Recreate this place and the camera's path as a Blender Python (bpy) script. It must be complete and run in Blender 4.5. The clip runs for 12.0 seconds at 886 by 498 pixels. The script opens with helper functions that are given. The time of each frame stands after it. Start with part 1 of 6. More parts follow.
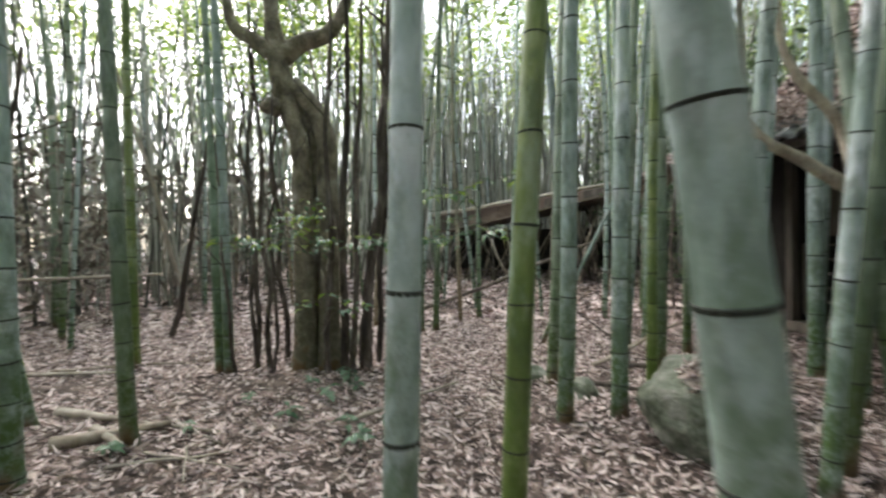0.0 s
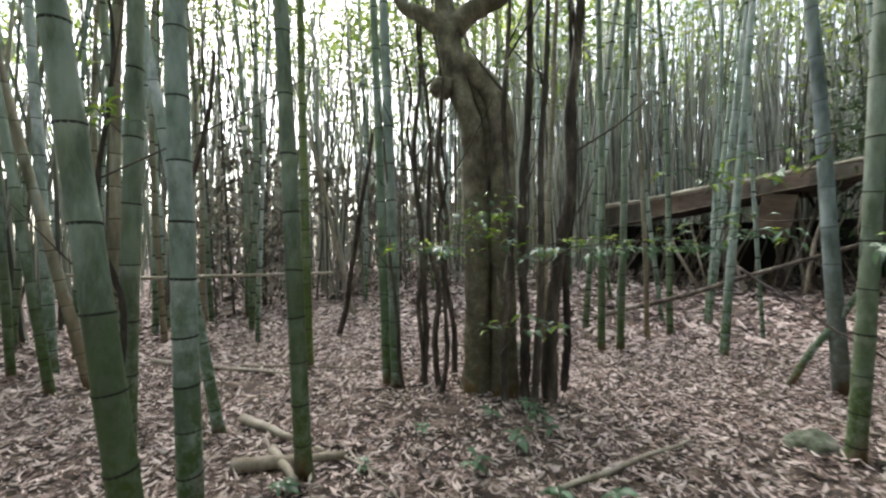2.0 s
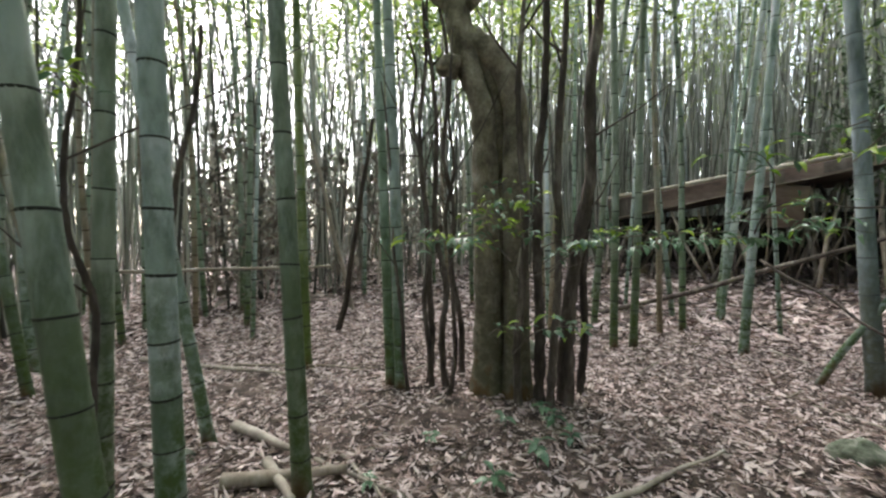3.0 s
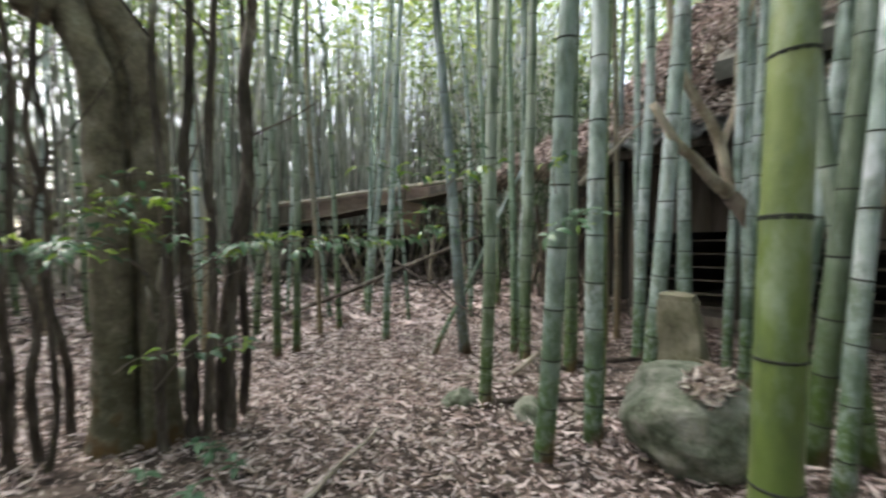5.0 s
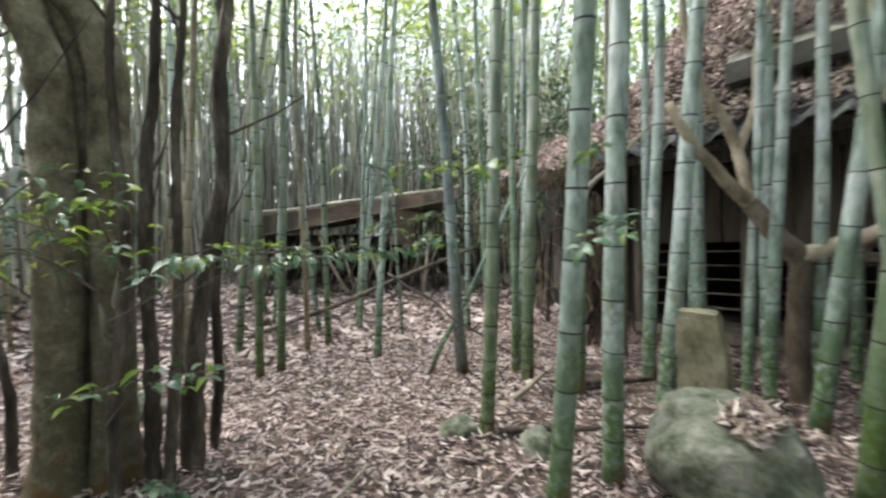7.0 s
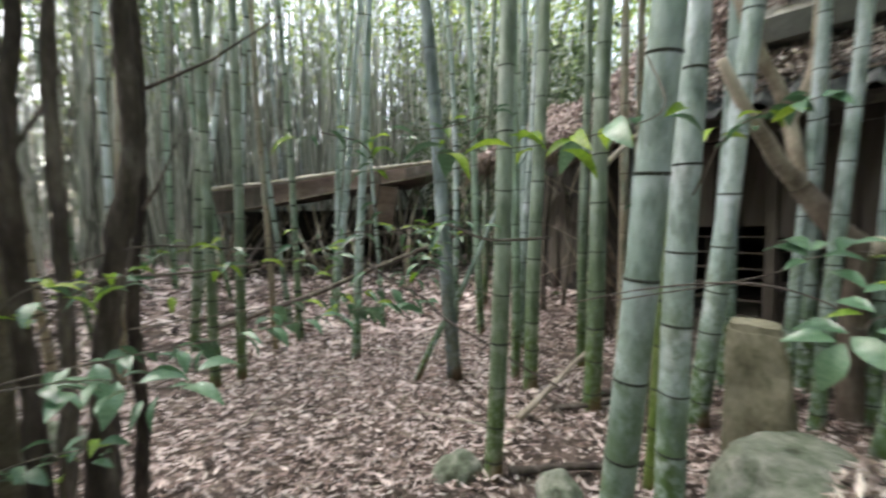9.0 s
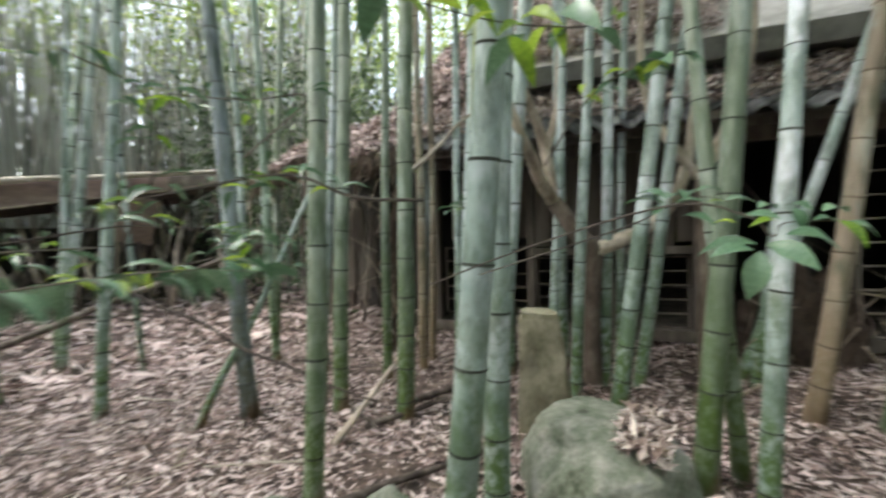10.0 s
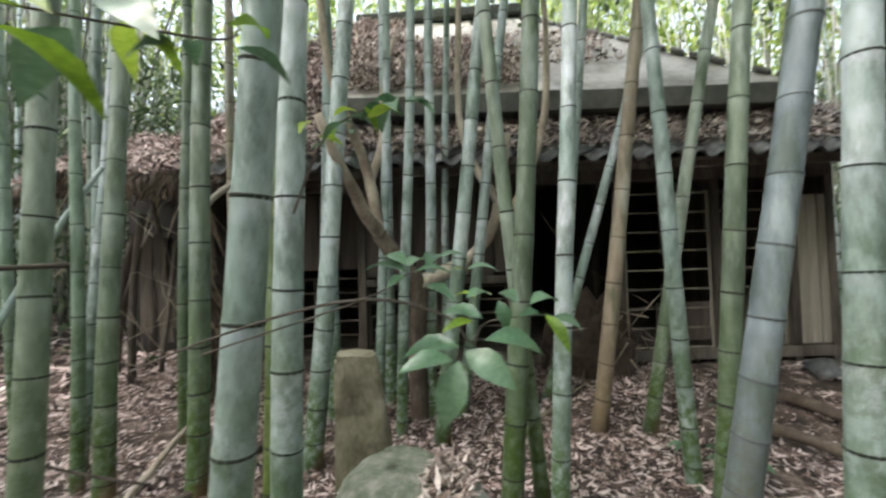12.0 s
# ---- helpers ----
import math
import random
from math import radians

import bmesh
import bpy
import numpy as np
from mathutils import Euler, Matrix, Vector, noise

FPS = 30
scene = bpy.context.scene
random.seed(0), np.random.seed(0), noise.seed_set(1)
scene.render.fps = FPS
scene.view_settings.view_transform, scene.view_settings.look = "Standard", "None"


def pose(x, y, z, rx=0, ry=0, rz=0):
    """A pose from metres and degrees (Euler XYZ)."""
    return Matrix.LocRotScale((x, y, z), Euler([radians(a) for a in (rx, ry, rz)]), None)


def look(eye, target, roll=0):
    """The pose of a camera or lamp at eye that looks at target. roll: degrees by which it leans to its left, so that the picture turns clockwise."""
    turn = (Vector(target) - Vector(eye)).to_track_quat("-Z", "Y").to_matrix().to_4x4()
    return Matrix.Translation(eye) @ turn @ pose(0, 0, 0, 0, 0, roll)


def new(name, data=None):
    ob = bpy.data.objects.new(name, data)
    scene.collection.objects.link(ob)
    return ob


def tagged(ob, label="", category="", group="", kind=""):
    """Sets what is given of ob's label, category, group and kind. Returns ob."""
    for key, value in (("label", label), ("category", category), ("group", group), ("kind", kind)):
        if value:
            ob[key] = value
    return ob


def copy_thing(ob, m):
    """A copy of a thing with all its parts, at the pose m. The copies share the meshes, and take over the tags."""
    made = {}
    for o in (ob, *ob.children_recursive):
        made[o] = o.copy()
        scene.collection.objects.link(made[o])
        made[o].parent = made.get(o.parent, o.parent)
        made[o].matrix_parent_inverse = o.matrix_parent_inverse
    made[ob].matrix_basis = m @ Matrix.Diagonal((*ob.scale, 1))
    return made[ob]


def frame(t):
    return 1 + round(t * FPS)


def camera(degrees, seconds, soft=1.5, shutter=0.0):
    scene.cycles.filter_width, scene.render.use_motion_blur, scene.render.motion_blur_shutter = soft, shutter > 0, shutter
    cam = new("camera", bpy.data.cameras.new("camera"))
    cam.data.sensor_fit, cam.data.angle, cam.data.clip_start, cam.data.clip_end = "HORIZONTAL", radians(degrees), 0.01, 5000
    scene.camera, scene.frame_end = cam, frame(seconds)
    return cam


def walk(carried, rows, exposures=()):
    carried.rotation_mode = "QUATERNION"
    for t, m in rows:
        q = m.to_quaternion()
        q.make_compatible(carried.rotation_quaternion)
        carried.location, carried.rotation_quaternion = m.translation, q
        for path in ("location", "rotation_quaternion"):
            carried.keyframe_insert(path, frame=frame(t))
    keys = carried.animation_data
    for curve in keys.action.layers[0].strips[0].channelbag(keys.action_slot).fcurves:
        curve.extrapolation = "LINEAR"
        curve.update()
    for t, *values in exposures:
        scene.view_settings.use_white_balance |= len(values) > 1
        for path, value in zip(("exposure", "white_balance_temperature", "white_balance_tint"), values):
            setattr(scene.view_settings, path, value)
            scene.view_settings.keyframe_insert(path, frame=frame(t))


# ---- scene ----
cam = camera(93.0, 12.0, soft=2.3, shutter=0.5)
EXPOSURE, SKY = 2.36, 0.15
PATH = [
    (0, (0.198, 0.112, 1.43), (0.131, 2.111, 1.421), -0.9),
    (0.5, (0.038, 0.394, 1.491), (-0.276, 2.369, 1.471), -0.8),
    (1, (-0.088, 0.558, 1.494), (-0.588, 2.494, 1.457), -0.7),
    (1.5, (-0.301, 0.739, 1.521), (-0.919, 2.641, 1.488), -0.6),
    (2, (-0.443, 0.916, 1.514), (-1.138, 2.791, 1.489), -0.7),
    (2.5, (-0.537, 1.092, 1.5), (-1.265, 2.954, 1.455), -0.6),
    (2.7, (-0.58, 1.121, 1.503), (-1.305, 2.984, 1.448), -0.6),
    (4.3, (-0.769, 1.307, 1.513), (-0.625, 3.301, 1.453), -1.7),
    (4.5, (-0.695, 1.307, 1.495), (-0.344, 3.275, 1.439), -1.5),
    (5, (-0.651, 1.29, 1.485), (0.167, 3.114, 1.438), -1.3),
    (5.5, (-0.688, 1.248, 1.489), (0.405, 2.922, 1.442), -1.2),
    (6, (-0.699, 1.258, 1.504), (0.454, 2.891, 1.453), -1.3),
    (6.5, (-0.578, 1.412, 1.477), (0.455, 3.124, 1.457), -1.1),
    (7, (-0.528, 1.628, 1.497), (0.317, 3.441, 1.494), -1.2),
    (7.2, (-0.535, 1.746, 1.505), (0.237, 3.591, 1.494), -1.2),
    (8.8, (-0.291, 2.361, 1.657), (0.52, 4.182, 1.496), -1.8),
    (9, (-0.294, 2.359, 1.648), (0.634, 4.125, 1.512), -1.1),
    (9.5, (-0.354, 2.498, 1.579), (0.97, 3.992, 1.467), -1.7),
    (10, (-0.306, 2.618, 1.515), (1.357, 3.728, 1.47), -1.6),
    (10.5, (-0.135, 2.62, 1.525), (1.742, 3.309, 1.554), -1.8),
    (11, (-0.021, 2.501, 1.524), (1.929, 2.931, 1.633), -1.8),
    (11.5, (-0.007, 2.459, 1.565), (1.961, 2.794, 1.693), -1.8),
    (12, (-0.042, 2.495, 1.59), (1.905, 2.947, 1.642), -1.9),
]
walk(cam, [(t, look(eye, target, roll)) for t, eye, target, roll in PATH],
     [(0.0, EXPOSURE + 0.12), (1.0, EXPOSURE), (2.5, EXPOSURE - 0.12), (4.5, EXPOSURE - 0.05), (5.5, EXPOSURE + 0.08), (6.5, EXPOSURE + 0.38), (7.2, EXPOSURE + 0.27), (9.5, EXPOSURE + 0.14), (10.0, EXPOSURE + 0.26), (10.5, EXPOSURE + 0.26), (11.5, EXPOSURE + 0.08), (12.0, EXPOSURE + 0.08)])

# ---- world and light: an overcast day, light from above and through the stems ----
world = bpy.data.worlds.new("overcast_sky")
scene.world = world
world.use_nodes = True
wt = world.node_tree
wt.nodes.clear()
sky = wt.nodes.new("ShaderNodeTexSky")
sky.sky_type, sky.sun_disc = "NISHITA", False
sky.sun_elevation, sky.sun_rotation = radians(50), radians(-43)
sky.air_density, sky.dust_density = 1.2, 4.0
pale = wt.nodes.new("ShaderNodeHueSaturation")
pale.inputs["Saturation"].default_value = 0.58
back = wt.nodes.new("ShaderNodeBackground")
back.inputs["Strength"].default_value = SKY
wout = wt.nodes.new("ShaderNodeOutputWorld")
wt.links.new(sky.outputs[0], pale.inputs["Color"])
wt.links.new(pale.outputs[0], back.inputs["Color"])
wt.links.new(back.outputs[0], wout.inputs["Surface"])
sun_data = bpy.data.lights.new("sun", "SUN")
sun_data.energy, sun_data.angle, sun_data.color = 1.5, radians(60), (1.0, 0.98, 0.955)
sun = new("sun", sun_data)
sun.matrix_world = look((-12, 13, 21), (0, 0, 0))


# ---- materials ----
def material(name, stops, scale=8.0, detail=6.0, rough=0.75, bump=0.25, stretch=(1, 1, 1), vary=0.0, island=False,
             coat=0.0, metal=0.0, through_light=0.0, fine=6.0, coord="Object", spread=1.0, foot=None, joints=False, relief=0.01):
    """A procedural surface: a colour ramp over two scales of noise, varied from object to object, with fine relief."""
    m = bpy.data.materials.new(name)
    m.use_nodes = True
    nt = m.node_tree
    nt.nodes.clear()
    N, L = nt.nodes.new, nt.links.new
    out, bsdf = N("ShaderNodeOutputMaterial"), N("ShaderNodeBsdfPrincipled")
    tc, mp = N("ShaderNodeTexCoord"), N("ShaderNodeMapping")
    mp.inputs["Scale"].default_value = stretch
    L(tc.outputs[coord], mp.inputs["Vector"])
    big, small = N("ShaderNodeTexNoise"), N("ShaderNodeTexNoise")
    big.inputs["Scale"].default_value, big.inputs["Detail"].default_value = scale, detail
    small.inputs["Scale"].default_value, small.inputs["Detail"].default_value = scale * fine, 4.0
    L(mp.outputs[0], big.inputs["Vector"])
    L(mp.outputs[0], small.inputs["Vector"])
    mix = N("ShaderNodeMath")
    mix.operation = "MULTIPLY_ADD"
    mix.inputs[1].default_value = 0.35
    half = N("ShaderNodeMath")
    half.operation = "MULTIPLY_ADD"
    half.inputs[1].default_value, half.inputs[2].default_value = 0.65 * spread, 0.325 - 0.325 * spread
    L(big.outputs["Fac"], half.inputs[0])
    L(small.outputs["Fac"], mix.inputs[0])
    L(half.outputs[0], mix.inputs[2])
    value = mix.outputs[0]
    if vary:
        if island:
            rnd = N("ShaderNodeNewGeometry").outputs["Random Per Island"]
        else:
            rnd = N("ShaderNodeObjectInfo").outputs["Random"]
        add = N("ShaderNodeMath")
        add.operation = "MULTIPLY_ADD"
        add.inputs[1].default_value = vary
        off = N("ShaderNodeMath")
        off.operation = "SUBTRACT"
        off.inputs[1].default_value = vary / 2
        L(rnd, add.inputs[0])
        L(value, add.inputs[2])
        L(add.outputs[0], off.inputs[0])
        value = off.outputs[0]
    if joints:
        # each joint of a stem has its own tone, with a waxy bloom under the node
        at, addj = N("ShaderNodeAttribute"), N("ShaderNodeMath")
        at.attribute_name = "joint_tone"
        addj.operation = "ADD"
        L(at.outputs["Fac"], addj.inputs[0])
        L(value, addj.inputs[1])
        value = addj.outputs[0]
    ramp = N("ShaderNodeValToRGB")
    el = ramp.color_ramp.elements
    while len(el) < len(stops):
        el.new(0.5)
    for e, (p, c) in zip(el, stops):
        e.position, e.color = p, (*c, 1)
    L(value, ramp.inputs["Fac"])
    colour = ramp.outputs["Color"]
    if joints:
        # smudges of dark mildew, and rubbed patches of pale wax
        for size, detail, lo, hi, most, tint in ((7.0, 12.0, 0.48, 0.62, 0.6, (0.045, 0.075, 0.042)), (4.0, 12.0, 0.50, 0.63, 0.5, (0.44, 0.53, 0.50))):
            smudge, span, blend = N("ShaderNodeTexNoise"), N("ShaderNodeMapRange"), N("ShaderNodeMix")
            smudge.inputs["Scale"].default_value, smudge.inputs["Detail"].default_value = size, detail
            smudge.inputs["Roughness"].default_value = 0.68
            L(mp.outputs[0], smudge.inputs["Vector"])
            span.inputs["From Min"].default_value, span.inputs["From Max"].default_value = lo, hi
            span.inputs["To Max"].default_value = most
            L(smudge.outputs["Fac"], span.inputs["Value"])
            blend.data_type = "RGBA"
            L(span.outputs[0], blend.inputs[0])
            L(colour, blend.inputs[6])
            blend.inputs[7].default_value = (*tint, 1)
            colour = blend.outputs[2]
    if foot:
        # ragged moss and sheath stains on the lowest joints
        sep, low, edge, mixc = N("ShaderNodeSeparateXYZ"), N("ShaderNodeMath"), N("ShaderNodeMapRange"), N("ShaderNodeMix")
        L(tc.outputs["Object"], sep.inputs[0])
        low.operation = "MULTIPLY_ADD"
        low.inputs[1].default_value = -2.6
        L(big.outputs["Fac"], low.inputs[0])
        L(sep.outputs["Z"], low.inputs[2])
        edge.inputs["From Min"].default_value, edge.inputs["From Max"].default_value = -0.75, 0.45
        edge.inputs["To Min"].default_value, edge.inputs["To Max"].default_value = 0.95, 0.0
        L(low.outputs[0], edge.inputs["Value"])
        mixc.data_type = "RGBA"
        tuft, patch, cover = N("ShaderNodeTexNoise"), N("ShaderNodeMapRange"), N("ShaderNodeMath")
        tuft.inputs["Scale"].default_value, tuft.inputs["Detail"].default_value, tuft.inputs["Roughness"].default_value = 13.0, 10.0, 0.7
        L(tc.outputs["Object"], tuft.inputs["Vector"])
        patch.inputs["From Min"].default_value, patch.inputs["From Max"].default_value = 0.42, 0.56
        patch.inputs["To Min"].default_value = 0.35
        L(tuft.outputs["Fac"], patch.inputs["Value"])
        cover.operation = "MULTIPLY"
        L(edge.outputs[0], cover.inputs[0])
        L(patch.outputs[0], cover.inputs[1])
        L(cover.outputs[0], mixc.inputs[0])
        L(colour, mixc.inputs[6])
        mixc.inputs[7].default_value = (*foot, 1)
        colour = mixc.outputs[2]
        # brown rot and old sheath at the very foot
        rot, mixr = N("ShaderNodeMapRange"), N("ShaderNodeMix")
        rot.inputs["From Min"].default_value, rot.inputs["From Max"].default_value = -1.40, -1.02
        rot.inputs["To Min"].default_value, rot.inputs["To Max"].default_value = 0.9, 0.0
        L(low.outputs[0], rot.inputs["Value"])
        mixr.data_type = "RGBA"
        L(rot.outputs[0], mixr.inputs[0])
        L(colour, mixr.inputs[6])
        mixr.inputs[7].default_value = (0.11, 0.062, 0.02, 1)
        colour = mixr.outputs[2]
    L(colour, bsdf.inputs["Base Color"])
    bsdf.inputs["Roughness"].default_value = rough
    bsdf.inputs["Metallic"].default_value = metal
    bsdf.inputs["Coat Weight"].default_value = coat
    if bump:
        b = N("ShaderNodeBump")
        b.inputs["Strength"].default_value, b.inputs["Distance"].default_value = bump, relief
        L(mix.outputs[0], b.inputs["Height"])
        L(b.outputs["Normal"], bsdf.inputs["Normal"])
    if through_light:
        tr, sh = N("ShaderNodeBsdfTranslucent"), N("ShaderNodeMixShader")
        L(ramp.outputs["Color"], tr.inputs["Color"])
        sh.inputs["Fac"].default_value = through_light
        L(bsdf.outputs[0], sh.inputs[1])
        L(tr.outputs[0], sh.inputs[2])
        L(sh.outputs[0], out.inputs["Surface"])
    else:
        L(bsdf.outputs[0], out.inputs["Surface"])
    return m


STRAND = (1, 1, 0.12)
CULM_PALE = material("bamboo_skin_pale", [(0.22, (0.139, 0.200, 0.161)), (0.40, (0.285, 0.373, 0.349)), (0.6, (0.457, 0.545, 0.557)), (0.8, (0.720, 0.770, 0.831))],
                     4.5, 10, 0.5, 0.12, (1, 1, 0.42), 0.16, spread=1.9, foot=(0.050, 0.105, 0.014), joints=True)
CULM_GREEN = material("bamboo_skin_green", [(0.22, (0.104, 0.165, 0.099)), (0.42, (0.219, 0.317, 0.227)), (0.6, (0.342, 0.450, 0.372)), (0.8, (0.517, 0.609, 0.568))],
                      3.0, 8, 0.42, 0.12, (1, 1, 0.3), 0.14, spread=1.6, foot=(0.050, 0.09, 0.012), joints=True)
CULM_LIME = material("bamboo_skin_lime", [(0.22, (0.075, 0.115, 0.03)), (0.42, (0.15, 0.205, 0.06)), (0.6, (0.225, 0.28, 0.105)), (0.8, (0.32, 0.37, 0.19))],
                     3.4, 8, 0.42, 0.12, (1, 1, 0.4), 0.1, spread=2.0, foot=(0.075, 0.125, 0.015), joints=True)
CULM_DARK = material("bamboo_skin_dark", [(0.22, (0.081, 0.112, 0.072)), (0.42, (0.161, 0.213, 0.152)), (0.6, (0.265, 0.319, 0.255)), (0.8, (0.403, 0.448, 0.400))],
                     3.0, 8, 0.5, 0.15, (1, 1, 0.3), 0.2, spread=1.6, foot=(0.048, 0.09, 0.010), joints=True)
CULM_TAN = material("bamboo_skin_dead", [(0.25, (0.15, 0.12, 0.085)), (0.45, (0.27, 0.225, 0.17)), (0.65, (0.37, 0.32, 0.25)), (0.82, (0.48, 0.43, 0.36))],
                    4.0, 8, 0.6, 0.15, (1, 1, 0.25), 0.12, spread=1.4, foot=(0.19, 0.145, 0.085), joints=True)
DRY_CULM = material("dry_fallen_culm", [(0.25, (0.17, 0.145, 0.115)), (0.45, (0.30, 0.265, 0.22)), (0.65, (0.42, 0.38, 0.32)), (0.82, (0.55, 0.51, 0.45))],
                    6.0, 8, 0.7, 0.2, (1, 1, 1), 0.25, spread=1.5)
CULM_BLUE = material("bamboo_skin_bloom", [(0.3, (0.121, 0.154, 0.165)), (0.5, (0.226, 0.275, 0.308)), (0.7, (0.319, 0.380, 0.424)), (0.85, (0.429, 0.484, 0.522))],
                     3.0, 8, 0.55, 0.1, (1, 1, 0.3), 0.1, spread=1.4, foot=(0.10, 0.11, 0.08), joints=True)
NODE_DARK = material("bamboo_node_groove", [(0.3, (0.012, 0.016, 0.012)), (0.6, (0.035, 0.042, 0.032)), (0.8, (0.09, 0.10, 0.08))], 20, 4, 0.8, 0.2, vary=0.15)
NODE_BROWN = material("bamboo_node_brown", [(0.3, (0.05, 0.035, 0.02)), (0.6, (0.11, 0.08, 0.05)), (0.8, (0.18, 0.14, 0.1))], 20, 4, 0.8, 0.2, vary=0.15)
NODE_GREY = material("bamboo_node_grey", [(0.3, (0.07, 0.08, 0.085)), (0.6, (0.13, 0.145, 0.15)), (0.8, (0.22, 0.24, 0.25))], 20, 4, 0.8, 0.2, vary=0.15)
BARK = material("tree_bark", [(0.25, (0.065, 0.055, 0.040)), (0.45, (0.165, 0.144, 0.106)), (0.62, (0.288, 0.259, 0.201)), (0.78, (0.460, 0.431, 0.359))],
                7.0, 12, 0.9, 0.9, (1, 1, 0.8), 0.0, spread=1.6, relief=0.02, foot=(0.095, 0.09, 0.055))
BARK_DARK = material("dark_stem_bark", [(0.25, (0.026, 0.019, 0.017)), (0.5, (0.076, 0.060, 0.051)), (0.75, (0.194, 0.168, 0.146)), (0.86, (0.36, 0.34, 0.30))],
                     9.0, 8, 0.9, 0.8, (1, 1, 0.3), 0.2, spread=1.8)
DEAD_WOOD = material("weathered_dead_wood", [(0.22, (0.10, 0.08, 0.06)), (0.48, (0.23, 0.19, 0.15)), (0.75, (0.42, 0.37, 0.31))],
                     7.0, 8, 0.85, 0.5, (1, 1, 0.3), 0.35, spread=1.4)
ROTTEN_TRUNK = material("rotten_brown_trunk", [(0.22, (0.045, 0.034, 0.026)), (0.48, (0.115, 0.09, 0.07)), (0.75, (0.22, 0.185, 0.15))],
                        6.0, 10, 0.9, 0.7, (1, 1, 0.5), 0.1, spread=1.5, relief=0.02)
PALE_LIMB = material("pale_smooth_limb", [(0.22, (0.208, 0.169, 0.130)), (0.48, (0.416, 0.358, 0.286)), (0.75, (0.650, 0.585, 0.488))],
                     6.0, 10, 0.8, 0.6, (1, 1, 0.6), 0.15, spread=1.6, relief=0.02)
GROUND = material("forest_floor", [(0.30, (0.017, 0.012, 0.009)), (0.48, (0.064, 0.045, 0.037)), (0.60, (0.145, 0.109, 0.092)), (0.74, (0.306, 0.255, 0.225))],
                  5.0, 12, 0.95, 1.0, (1, 1, 1), 0.0, spread=1.6)
LITTER = material("fallen_bamboo_leaf", [(0.17, (0.051, 0.033, 0.029)), (0.33, (0.159, 0.107, 0.089)), (0.50, (0.328, 0.240, 0.218)), (0.66, (0.501, 0.397, 0.377)), (0.82, (0.716, 0.611, 0.590))],
                  30.0, 4, 0.7, 0.2, (1, 1, 1), 1.0, True, through_light=0.12)
LITTER_PALE = material("bleached_bamboo_leaf", [(0.10, (0.057, 0.039, 0.032)), (0.28, (0.175, 0.125, 0.102)), (0.50, (0.362, 0.280, 0.246)), (0.70, (0.554, 0.464, 0.428)), (0.9, (0.792, 0.712, 0.667))],
                  30.0, 4, 0.7, 0.2, (1, 1, 1), 1.0, True, through_light=0.12)
STONE = material("mossy_stone", [(0.25, (0.048, 0.060, 0.036)), (0.43, (0.128, 0.148, 0.108)), (0.6, (0.216, 0.228, 0.188)), (0.78, (0.336, 0.336, 0.296))],
                 6.0, 14, 0.92, 1.0, (1, 1, 1), 0.1, spread=2.1, relief=0.035)
SLAB = material("old_slab_stone", [(0.25, (0.08, 0.075, 0.045)), (0.44, (0.18, 0.17, 0.115)), (0.62, (0.275, 0.26, 0.195)), (0.8, (0.40, 0.38, 0.32))],
                6.0, 12, 0.92, 0.6, (1, 1, 0.6), 0.1, spread=1.5)
LEAF_GREEN = material("broad_leaf_green", [(0.2, (0.04, 0.10, 0.045)), (0.5, (0.085, 0.18, 0.095)), (0.8, (0.17, 0.28, 0.17))], 12, 4, 0.32, 0.1, vary=0.45, coat=0.55, through_light=0.22)
LEAF_LIME = material("young_leaf_lime", [(0.2, (0.08, 0.17, 0.015)), (0.5, (0.20, 0.33, 0.03)), (0.8, (0.38, 0.50, 0.07))], 12, 4, 0.35, 0.1, vary=0.45, through_light=0.45)
LEAF_BAMBOO = material("bamboo_foliage", [(0.15, (0.078, 0.140, 0.030)), (0.5, (0.202, 0.294, 0.060)), (0.85, (0.434, 0.504, 0.135))], 3, 4, 0.5, 0.0, vary=0.7, island=True, through_light=0.5)
LEAF_DULL = material("dull_understory_leaf", [(0.15, (0.02, 0.035, 0.015)), (0.5, (0.05, 0.085, 0.035)), (0.85, (0.12, 0.17, 0.08))], 3, 4, 0.55, 0.0, vary=0.7, island=True, through_light=0.3)
FAR_CULM = material("far_bamboo_skin", [(0.12, (0.051, 0.051, 0.043)), (0.35, (0.166, 0.175, 0.145)), (0.6, (0.331, 0.354, 0.308)), (0.8, (0.478, 0.488, 0.446)), (0.95, (0.497, 0.446, 0.377))],
                    2.0, 6, 0.6, 0.0, (1, 1, 0.3), 0.85, True)
OLD_TIMBER = material("old_timber", [(0.25, (0.040, 0.032, 0.027)), (0.5, (0.101, 0.085, 0.071)), (0.75, (0.202, 0.176, 0.151))], 5.0, 8, 0.85, 0.4, (1, 1, 0.15), 0.25, spread=1.4)
GREY_BOARD = material("grey_weathered_board", [(0.25, (0.11, 0.095, 0.075)), (0.5, (0.22, 0.195, 0.16)), (0.75, (0.36, 0.33, 0.28))], 5.0, 8, 0.85, 0.4, (1, 1, 0.1), 0.2, spread=1.4)
BROWN_BOARD = material("brown_board", [(0.25, (0.046, 0.036, 0.030)), (0.5, (0.105, 0.084, 0.071)), (0.75, (0.198, 0.167, 0.146))], 5.0, 8, 0.85, 0.4, (1, 1, 0.1), 0.25, spread=1.4)
PALE_BOARD = material("bleached_door_board", [(0.25, (0.20, 0.175, 0.14)), (0.5, (0.36, 0.325, 0.27)), (0.75, (0.50, 0.46, 0.39))], 5.0, 8, 0.85, 0.4, (1, 1, 0.1), 0.2, spread=1.4)
